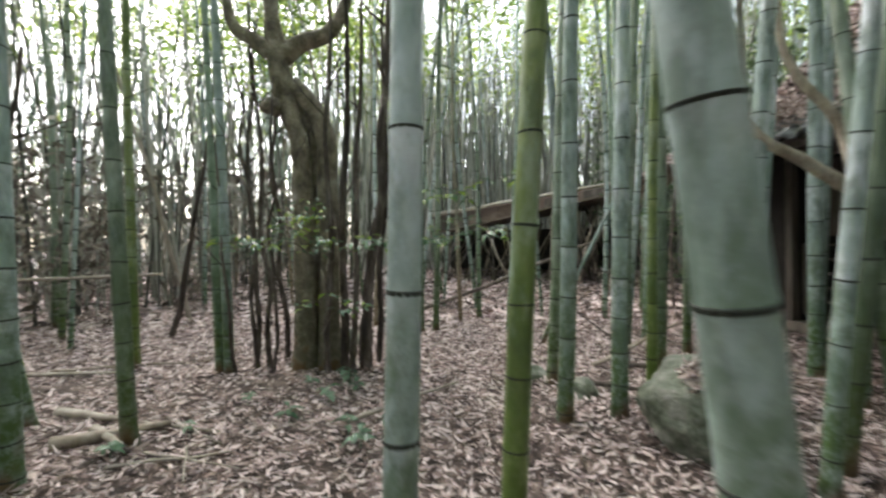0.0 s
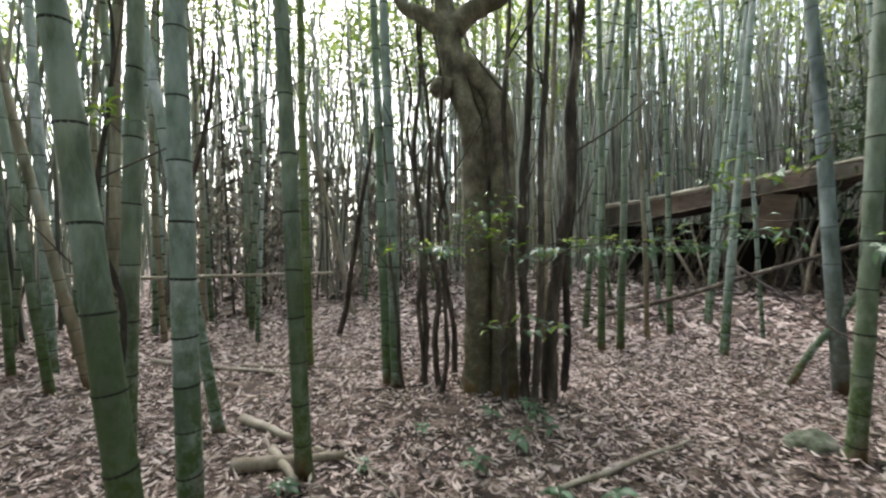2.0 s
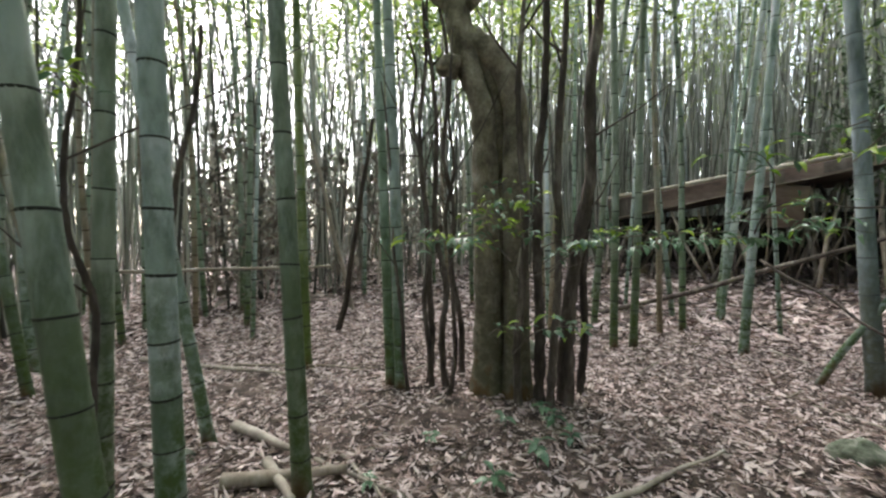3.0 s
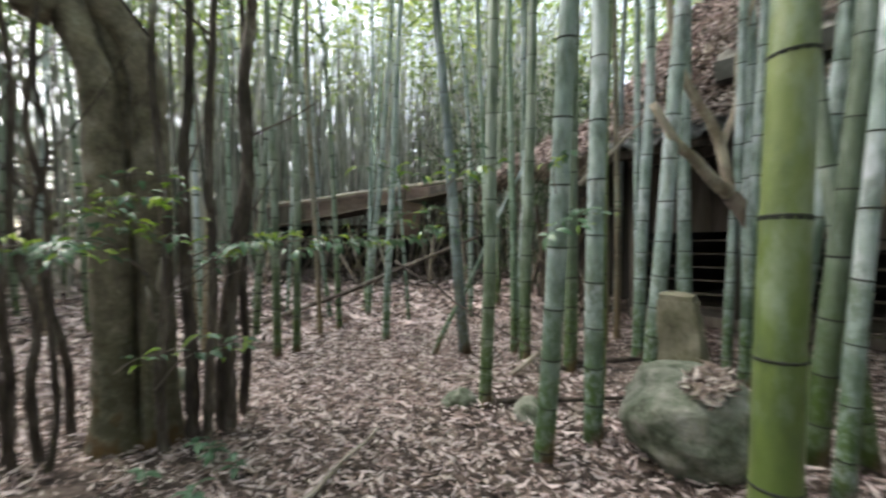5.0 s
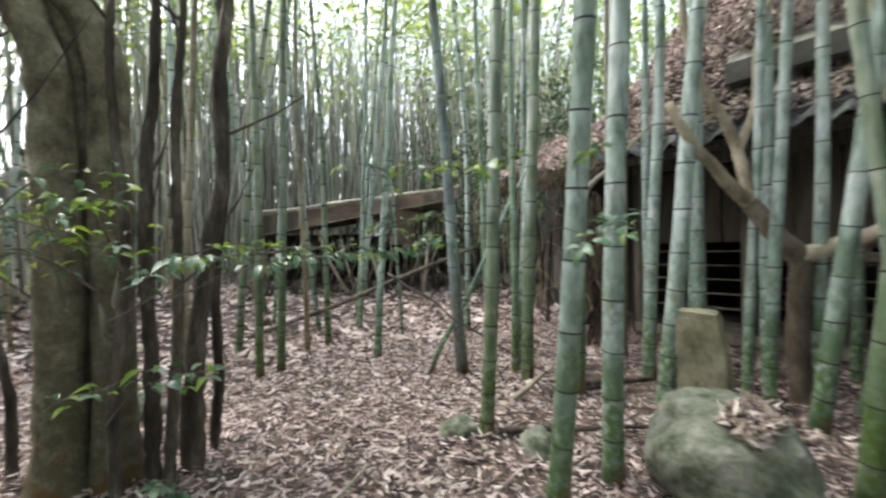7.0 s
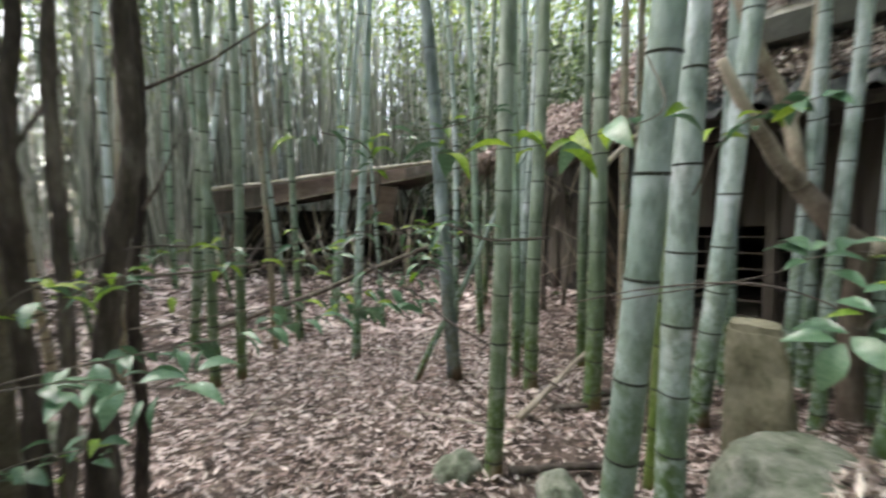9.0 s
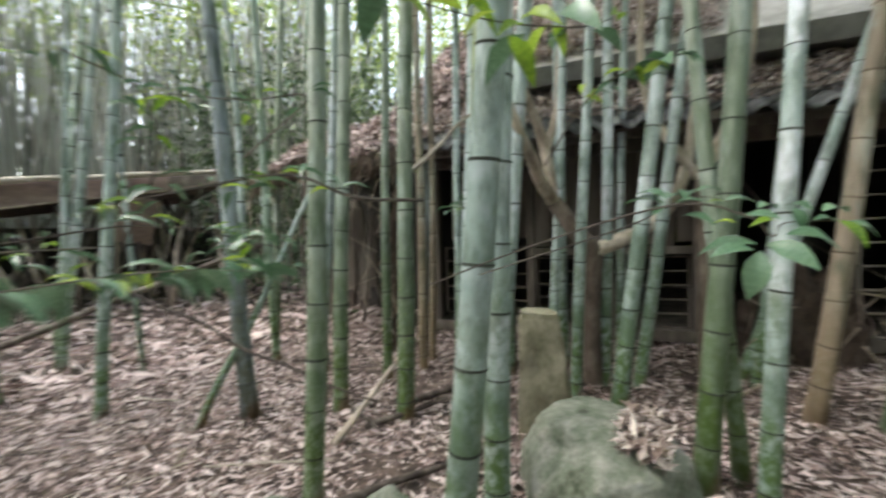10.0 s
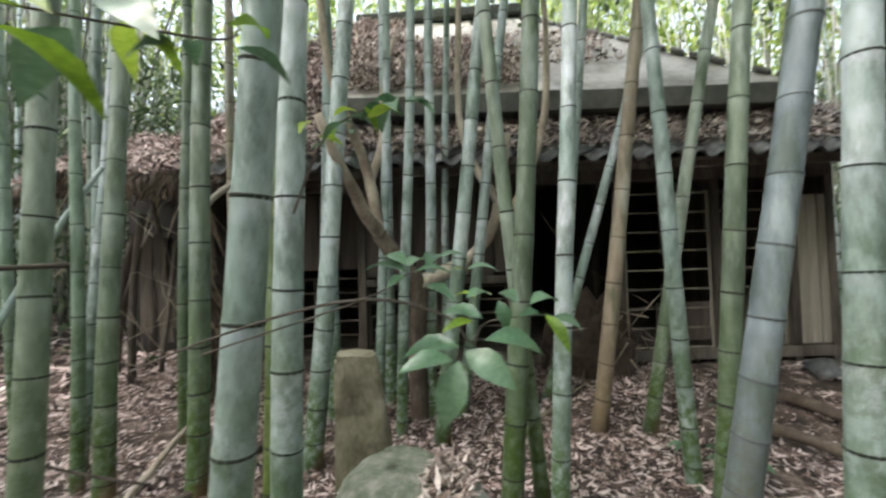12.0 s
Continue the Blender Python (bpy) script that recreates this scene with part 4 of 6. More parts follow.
stick("fallen_log", "dark rotten log before the house", (4.75, 0.35, 0.18), (3.45, -0.45, 0.09), 0.065, ROTTEN_TRUNK, 0, 19, "log")
stick("fallen_log", "dark mossy broken branch on the bare soil", (2.55, 5.05, 0.05), (3.35, 4.75, 0.06), 0.045, BARK_DARK, 0, 21, "log")
stick("fallen_branch", "dead stick before the house", (3.9, 2.6, 0.1), (5.0, 2.0, 0.18), 0.02, DEAD_WOOD, 0, 20)
for a, b, r, q in (((-2.1, 2.75, 0.04), (-1.35, 2.95, 0.05), 0.014, 31), ((-2.0, 2.95, 0.04), (-1.2, 2.72, 0.05), 0.011, 32), ((-1.75, 3.05, 0.03), (-1.45, 2.55, 0.06), 0.012, 33), ((-2.65, 3.3, 0.05), (-2.2, 3.0, 0.06), 0.04, 34), ((2.1, 5.0, 0.04), (2.75, 4.65, 0.12), 0.03, 35), ((2.3, 5.35, 0.03), (2.0, 4.75, 0.10), 0.022, 36)):
    stick("fallen_branch", "pale split piece of dead bamboo on the leaves", a, b, r, DRY_CULM if q < 35 else BARK_DARK, 0, q)
rng = random.Random(55)
for i in range(26):
    x, y, a, l = rng.uniform(-5.5, 4.0), rng.uniform(2.6, 10.0), rng.uniform(0, 6.28), rng.uniform(0.3, 1.1)
    if -1.2 < x < 0.6 and y < 3.0:
        continue
    x2, y2 = x + l * math.cos(a), y + l * math.sin(a)
    stick("twig", "dry fallen twig on the leaf litter", (x, y, ground_z(x, y) + 0.035), (x2, y2, ground_z(x2, y2) + 0.045), rng.uniform(0.006, 0.014), [DEAD_WOOD, DRY_CULM, BARK_DARK][i % 3], 0, 60 + i, "twig", 5)


# ---- leafy branches ----
def leaf_mesh(fold=0.16, slim=0.34):
    """A broad pointed leaf of length 1, folded along its rib and drooping to the tip."""
    xs = [0.0, 0.12, 0.32, 0.55, 0.8, 1.0]
    ws = [0.02, 0.22, 0.46, 0.5, 0.28, 0.0]
    verts, faces = [], []
    for x, w in zip(xs, ws):
        z = 0.10 * math.sin(math.pi * x) - 0.16 * x * x
        verts += [(x, -w * slim, z + fold * w), (x, 0, z), (x, w * slim, z + fold * w)]
    for i in range(len(xs) - 1):
        for k in range(2):
            a = i * 3 + k
            faces.append((a, a + 1, a + 4, a + 3))
    return mesh_of("leaf", verts, faces)


LEAVES = {}
for key, mat_, slim_ in (("green", LEAF_GREEN, 0.44), ("lime", LEAF_LIME, 0.30), ("slim", LEAF_GREEN, 0.22)):
    LEAVES[key] = leaf_mesh(slim=slim_)
    LEAVES[key].materials.append(mat_)


def sprig(label, points, r, tufts, seed, lime=0.15, slim=False, droop=(-8, 32)):
    """A twig with tufts of leaves; a tuft is (place along the twig, leaves, leaf length, spread)."""
    rng = random.Random(seed)
    line = smooth_line(points, 6)
    o = line[0].copy()
    e = thing("leafy_branch", label, "branch", Matrix.Translation(o), "leafy understory branches")
    n = len(line)
    v, f = tube([p - o for p in line], [r * (1 - 0.7 * i / (n - 1)) for i in range(n)], 6)
    twig = part("twig", mesh_of("twig", v, f), OLD_TIMBER, e)
    for place, count, size, spread in tufts:
        i = min(n - 1, int(place * (n - 1)))
        c = line[i] - o
        ahead = (line[min(i + 1, n - 1)] - line[max(i - 1, 0)]).normalized()
        yaw0 = math.degrees(math.atan2(ahead.y, ahead.x))
        for k in range(count):
            yaw = yaw0 + (k / count) * 360 + rng.uniform(-25, 25)
            s = size * rng.uniform(0.65, 1.1)
            off = Vector((rng.gauss(0, spread), rng.gauss(0, spread), rng.gauss(0, spread * 0.5)))
            key = "lime" if rng.random() < lime else ("slim" if slim else "green")
            part("leaf", LEAVES[key], None, e, m=pose(*(c + off), rng.gauss(0, 18), rng.uniform(*droop), yaw) @ Matrix.Diagonal((s, s, s, 1)))


def leaf_spray(label, points, r, leaves):
    """A twig whose larger leaves stand one by one: base, tip, how far the blade faces out from level, and whether young."""
    line = smooth_line(points, 6)
    o = line[0].copy()
    e = thing("leafy_branch", label, "branch", Matrix.Translation(o), "leafy understory branches")
    n = len(line)
    v, f = tube([p - o for p in line], [r * (1 - 0.7 * i / (n - 1)) for i in range(n)], 6)
    part("twig", mesh_of("twig", v, f), OLD_TIMBER, e)
    for x0, y0, z0, x1, y1, z1, face, young in leaves:
        a, b = Vector((x0, y0, z0)), Vector((x1, y1, z1))
        d = (b - a).normalized()
        up = Vector((-0.95 * face, -0.2 * face, 1.0))
        up = (up - d * up.dot(d)).normalized()
        s = (b - a).length * 1.05
        m = Matrix((d, up.cross(d), up)).transposed().to_4x4()
        wide = 1.1 if face > 1 else 1.0
        part("leaf", LEAVES["lime" if young else "green"], None, e, m=Matrix.Translation(a - o) @ m @ Matrix.Diagonal((s, s * wide, s, 1)))


leaf_spray("glossy broad green leaf tuft at the tip of a thin branch", [(0.62, 3.28, 1.394), (0.5, 2.98, 1.484), (0.352, 2.693, 1.551), (0.369, 2.595, 1.536), (0.374, 2.566, 1.507), (0.397, 2.552, 1.524), (0.437, 2.493, 1.526)], 0.0022, [(0.372, 2.578, 1.489, 0.349, 2.591, 1.432, 2.2, 0), (0.373, 2.572, 1.498, 0.351, 2.524, 1.473, 1.6, 0), (0.376, 2.552, 1.509, 0.407, 2.493, 1.495, 0.6, 0), (0.392, 2.581, 1.497, 0.4, 2.65, 1.49, 0.5, 0), (0.371, 2.584, 1.489, 0.343, 2.63, 1.489, 0.6, 0), (0.374, 2.563, 1.527, 0.35, 2.588, 1.525, 0.8, 1), (0.386, 2.556, 1.529, 0.399, 2.6, 1.538, 0.6, 0), (0.409, 2.541, 1.545, 0.4, 2.531, 1.515, 1.2, 0), (0.437, 2.493, 1.526, 0.411, 2.469, 1.495, 1, 1), (0.439, 2.486, 1.522, 0.455, 2.449, 1.507, 0.6, 0), (0.437, 2.496, 1.524, 0.413, 2.518, 1.531, 0.5, 0), (0.435, 2.509, 1.538, 0.471, 2.477, 1.543, 0.4, 0), (0.422, 2.521, 1.54, 0.449, 2.545, 1.554, 0.6, 0), (0.423, 2.578, 1.546, 0.457, 2.554, 1.552, 0.4, 0)])
leaf_spray("thin twig with a spray of small glossy leaves", [(0.66, 3.15, 1.42), (0.585, 2.78, 1.529), (0.617, 2.713, 1.567), (0.638, 2.653, 1.583), (0.646, 2.605, 1.57)], 0.002, [(0.617, 2.713, 1.572, 0.644, 2.794, 1.587, 0.3, 0), (0.618, 2.709, 1.582, 0.648, 2.768, 1.605, 0.4, 0), (0.619, 2.706, 1.582, 0.671, 2.697, 1.598, 0.4, 0), (0.62, 2.699, 1.57, 0.63, 2.641, 1.576, 0.3, 0), (0.618, 2.709, 1.562, 0.574, 2.727, 1.556, 0.5, 0), (0.622, 2.685, 1.547, 0.601, 2.63, 1.535, 0.4, 0), (0.647, 2.662, 1.594, 0.675, 2.617, 1.599, 0.3, 0), (0.65, 2.642, 1.572, 0.654, 2.616, 1.575, 0.3, 1), (0.654, 2.617, 1.572, 0.673, 2.566, 1.575, 0.3, 0), (0.617, 2.598, 1.529, 0.631, 2.634, 1.536, 0.3, 1), (0.643, 2.682, 1.579, 0.705, 2.675, 1.607, 0.4, 0)])
def flat_spray(label, points, r, pairs, size, seed, lime=0.12, bare=0.25):
    """A twig with leaves to both sides in a nearly level layer, and one at its tip."""
    rng = random.Random(seed)
    line = smooth_line(points, 8)
    o = line[0].copy()
    e = thing("leafy_branch", label, "branch", Matrix.Translation(o), "leafy understory branches")
    n = len(line)
    v, f = tube([p - o for p in line], [r * (1 - 0.75 * i / (n - 1)) for i in range(n)], 6)
    part("twig", mesh_of("twig", v, f), OLD_TIMBER, e)
    for k in range(pairs):
        u = bare + (1 - bare) * (k + rng.uniform(0.1, 0.9)) / pairs
        i = min(n - 2, int(u * (n - 1)))
        ahead = line[i + 1] - line[i]
        yaw = math.degrees(math.atan2(ahead.y, ahead.x))
        for side in (-1, 1):
            c = line[i] - o
            s = size * rng.uniform(0.6, 1.15)
            turn = yaw + side * rng.uniform(35, 75)
            if rng.random() < 0.55:
                c = c + Vector((math.cos(radians(turn)), math.sin(radians(turn)), rng.uniform(-0.3, 0.3))) * size * rng.uniform(0.3, 1.0)
                turn += rng.uniform(-50, 50)
            key = "lime" if rng.random() < lime else ("green" if rng.random() < 0.6 else "slim")
            part("leaf", LEAVES[key], None, e, m=pose(*c, rng.gauss(0, 26), rng.uniform(0, 48), turn) @ Matrix.Diagonal((s, s, s, 1)))
    c = line[-1] - o
    part("leaf", LEAVES["green"], None, e, m=pose(*c, 0, 8, yaw) @ Matrix.Diagonal((size, size, size, 1)))


flat_spray("low shrub branch with level layers of grey-green leaves", [(-1.5, 3.6, 1.30), (-1.3, 3.2, 1.44), (-1.17, 2.88, 1.49), (-1.1, 2.66, 1.50)], 0.003, 18, 0.05, 301)
flat_spray("low shrub branch with level layers of grey-green leaves", [(-1.0, 3.6, 1.28), (-0.80, 3.15, 1.43), (-0.70, 2.9, 1.48), (-0.62, 2.74, 1.49)], 0.003, 17, 0.048, 302, 0.2)
flat_spray("low shrub branch with broad green leaves over the litter", [(-0.8, 3.45, 1.33), (-0.52, 3.15, 1.44), (-0.28, 3.06, 1.48), (-0.10, 3.10, 1.49), (0.06, 3.15, 1.475)], 0.0018, 26, 0.055, 303, 0.08)
flat_spray("drooping twig with broad fresh green leaves", [(-0.66, 3.2, 1.40), (-0.53, 3.02, 1.46), (-0.42, 2.92, 1.485), (-0.34, 2.86, 1.48)], 0.0014, 9, 0.052, 304, 0.0, 0.4)
flat_spray("low shrub branch with grey-green leaves", [(-0.5, 3.6, 1.40), (-0.2, 3.38, 1.46), (0.02, 3.3, 1.49), (0.22, 3.42, 1.53), (0.30, 3.62, 1.57)], 0.0016, 24, 0.052, 305, 0.08)
flat_spray("level spray of pale leaves beside the old tree", [(-1.7, 4.95, 1.25), (-1.82, 4.75, 1.43), (-2.02, 4.56, 1.48), (-2.25, 4.42, 1.46)], 0.006, 18, 0.07, 306)
flat_spray("level spray of leaves before the old tree", [(-1.5, 4.7, 1.55), (-1.38, 4.2, 1.71), (-1.22, 3.95, 1.74), (-1.0, 3.8, 1.72)], 0.005, 16, 0.06, 307, 0.4)
sprig("pale leafy branch crossing before the stems", [(0.42, 3.15, 1.60), (0.27, 3.2, 1.60), (0.18, 3.27, 1.64), (0.08, 3.37, 1.62), (-0.05, 3.48, 1.58)], 0.004, [(0.45, 6, 0.06, 0.03), (0.6, 7, 0.065, 0.035), (0.78, 8, 0.07, 0.035), (0.97, 8, 0.07, 0.03)], 26, 0.1, True)
sprig("overhanging twig with lime-green backlit leaves", [(0.38, 2.86, 1.93), (0.30, 2.77, 1.81), (0.20, 2.79, 1.77), (0.10, 2.83, 1.75), (-0.03, 2.88, 1.74)], 0.0016,
      [(0.3, 3, 0.06, 0.015), (0.48, 4, 0.07, 0.015), (0.65, 4, 0.075, 0.015), (0.82, 4, 0.065, 0.015), (0.98, 3, 0.065, 0.01)], 5, 0.5)
sprig("thin twig with small green leaves before the house", [(0.75, 3.0, 1.70), (0.62, 2.86, 1.80), (0.57, 2.76, 1.83), (0.55, 2.68, 1.83)], 0.003, [(0.4, 5, 0.045, 0.02), (0.6, 6, 0.05, 0.02), (0.8, 6, 0.05, 0.02), (0.98, 5, 0.06, 0.015)], 15, 0.4)
sprig("thin branch with fresh leaves among the stems", [(0.9, 4.6, 1.95), (0.9, 4.11, 2.14), (0.69, 4.21, 2.10), (0.44, 4.32, 2.08)], 0.006, [(0.4, 6, 0.1, 0.05), (0.65, 7, 0.1, 0.06), (0.97, 7, 0.11, 0.05)], 6, 0.4, True)
sprig("spreading leafy branch in a low layer", [(-1.2, 5.2, 1.35), (-0.7, 4.97, 1.54), (-0.1, 4.69, 1.52), (0.4, 4.45, 1.6), (0.84, 4.25, 1.5)], 0.007, [(0.3, 7, 0.12, 0.08), (0.45, 8, 0.12, 0.09), (0.6, 8, 0.12, 0.09), (0.75, 8, 0.12, 0.09), (0.9, 8, 0.12, 0.08), (0.98, 8, 0.11, 0.06)], 16, 0.25, True)
sprig("leafy shoot at the foot of the old tree", [(-1.3, 4.7, 0.5), (-1.1, 4.4, 0.75), (-0.9, 4.29, 0.84), (-0.7, 4.2, 0.87)], 0.006, [(0.5, 6, 0.1, 0.05), (0.75, 6, 0.11, 0.05), (0.97, 6, 0.11, 0.04)], 18, 0.3)
sprig("leafy shoot beside the old tree", [(-1.5, 4.8, 1.2), (-1.5, 4.6, 1.55), (-1.55, 4.58, 1.8)], 0.006, [(0.4, 7, 0.1, 0.08), (0.7, 8, 0.1, 0.1), (0.97, 8, 0.1, 0.1)], 19, 0.45)
sprig("leafy branch of the shrub by the old tree", [(-1.3, 4.6, 1.3), (-1.35, 4.0, 1.5), (-1.45, 3.5, 1.5), (-1.65, 3.2, 1.48)], 0.008, [(0.4, 6, 0.10, 0.06), (0.6, 8, 0.10, 0.08), (0.8, 8, 0.10, 0.08), (0.97, 8, 0.10, 0.07)], 7, 0.3, True)
sprig("leafy branch of the shrub by the old tree", [(-1.2, 4.7, 1.4), (-1.1, 3.9, 1.65), (-1.0, 3.4, 1.68)], 0.008, [(0.4, 6, 0.09, 0.07), (0.7, 8, 0.09, 0.08), (0.97, 8, 0.09, 0.08)], 8, 0.45, True)
sprig("layered twig of fresh green leaves before the old tree", [(-1.55, 4.05, 1.60), (-1.36, 3.90, 1.77), (-1.19, 3.82, 1.84), (-1.0, 3.73, 1.81)], 0.004, [(0.1, 6, 0.07, 0.04), (0.35, 7, 0.075, 0.05), (0.65, 7, 0.075, 0.05), (0.97, 7, 0.075, 0.05)], 41, 0.5)
sprig("layered twig of fresh green leaves before the old tree", [(-1.46, 3.95, 1.66), (-1.28, 3.81, 1.62), (-1.09, 3.72, 1.54), (-0.84, 3.60, 1.48)], 0.004, [(0.15, 7, 0.075, 0.04), (0.4, 8, 0.075, 0.05), (0.6, 8, 0.08, 0.05), (0.8, 7, 0.075, 0.05), (0.97, 7, 0.075, 0.04)], 42, 0.4)
sprig("thin twig with bright young leaves among dark stems", [(-1.06, 3.81, 1.22), (-0.86, 3.72, 1.34), (-0.71, 3.65, 1.50), (-0.52, 3.58, 1.53)], 0.004, [(0.6, 5, 0.08, 0.03), (0.8, 7, 0.08, 0.04), (0.98, 6, 0.08, 0.04)], 43, 0.6)
sprig("low twig with a few broad fresh leaves", [(-1.31, 3.86, 0.85), (-1.20, 3.77, 0.93), (-1.05, 3.70, 0.97), (-0.89, 3.62, 1.04), (-0.64, 3.51, 0.99)], 0.004, [(0.25, 4, 0.09, 0.03), (0.5, 4, 0.08, 0.03), (0.75, 3, 0.10, 0.03), (0.97, 4, 0.10, 0.04)], 44, 0.5)
sprig("leafy branch spreading low from the shrub", [(-1.0, 4.7, 1.2), (-0.7, 4.2, 1.45), (-0.35, 3.9, 1.5), (0.15, 4.1, 1.52)], 0.007, [(0.3, 6, 0.1, 0.06), (0.5, 8, 0.1, 0.07), (0.75, 8, 0.1, 0.07), (0.97, 8, 0.1, 0.07)], 9, 0.3, True)
sprig("thin branch with fresh leaves against the stems", [(0.5, 5.0, 1.5), (0.42, 4.4, 1.8), (0.22, 3.95, 1.93), (0.0, 3.8, 1.95)], 0.006, [(0.5, 5, 0.1, 0.05), (0.75, 6, 0.1, 0.05), (0.97, 6, 0.1, 0.05)], 10, 0.5, True)
sprig("thin branch with fresh leaves before the house stems", [(2.5, 4.2, 1.7), (2.1, 4.0, 1.72), (1.8, 3.9, 1.70)], 0.006, [(0.4, 6, 0.1, 0.06), (0.7, 6, 0.1, 0.06), (0.97, 6, 0.1, 0.05)], 11, 0.2, True)
sprig("fresh green leaves on a twig among the clump", [(-3.1, 2.6, 2.2), (-2.9, 2.35, 2.25), (-2.65, 2.2, 2.2)], 0.006, [(0.3, 6, 0.10, 0.07), (0.6, 8, 0.10, 0.08), (0.97, 8, 0.10, 0.08)], 12, 0.8)
sprig("fresh leaves sprouting from the old tree", [(-2.0, 5.1, 3.1), (-2.15, 4.9, 3.35), (-2.25, 4.85, 3.5)], 0.006, [(0.5, 8, 0.12, 0.08), (0.97, 9, 0.12, 0.09)], 13, 0.7)


def seedling(x, y, size, leaves, seed, key="green"):
    rng = random.Random(seed)
    e = thing("seedling", "small green broad-leaved seedling in the leaf litter", "plant", pose(x, y, ground_z(x, y)), "seedlings on the forest floor")
    h = size * 1.3
    v, f = tube([(0, 0, -0.02), (0.01, 0, h * 0.5), (0, 0.01, h)], [0.005, 0.004, 0.003], 5)
    part("stem", mesh_of("stem", v, f), LEAF_GREEN, e)
    for k in range(leaves):
        s = size * rng.uniform(0.7, 1.15)
        part("leaf", LEAVES[key], None, e, m=pose(0, 0, h * rng.uniform(0.55, 1.0), rng.gauss(0, 12), rng.uniform(-15, 20), k * 137 + rng.uniform(-20, 20)) @ Matrix.Diagonal((s, s, s, 1)))


for i, (x, y, s) in enumerate([(-1.0, 3.9, 0.13), (-0.8, 4.2, 0.11), (-1.2, 3.5, 0.12), (-0.65, 3.25, 0.13), (-0.35, 3.4, 0.12), (-1.3, 4.3, 0.11), (-0.5, 3.0, 0.13), (-1.75, 3.9, 0.09),
                               (-2.2, 2.9, 0.10), (3.5, 1.5, 0.12), (3.4, 1.3, 0.12), (3.25, 1.1, 0.11), (2.95, 1.4, 0.10), (-1.05, 4.6, 0.12), (-0.95, 4.45, 0.12), (-1.9, 3.3, 0.08)]):
    seedling(x, y, s, 7 if i % 2 else 9, 200 + i)

sprig("small creeping leaves climbing a bamboo stem", [(2.36, 4.80, 0.1), (2.37, 4.78, 0.5), (2.38, 4.77, 0.9), (2.40, 4.76, 1.25)], 0.003, [(0.1, 7, 0.04, 0.03), (0.3, 7, 0.04, 0.03), (0.5, 7, 0.04, 0.03), (0.7, 7, 0.035, 0.03), (0.9, 6, 0.035, 0.03)], 31, 0.2)
sprig("small green leaves round the foot of a stem", [(2.72, 1.45, 0.15), (2.70, 1.44, 0.5), (2.71, 1.42, 0.85)], 0.003, [(0.2, 7, 0.05, 0.04), (0.5, 7, 0.05, 0.04), (0.75, 6, 0.05, 0.04), (0.97, 6, 0.05, 0.04)], 32, 0.3)


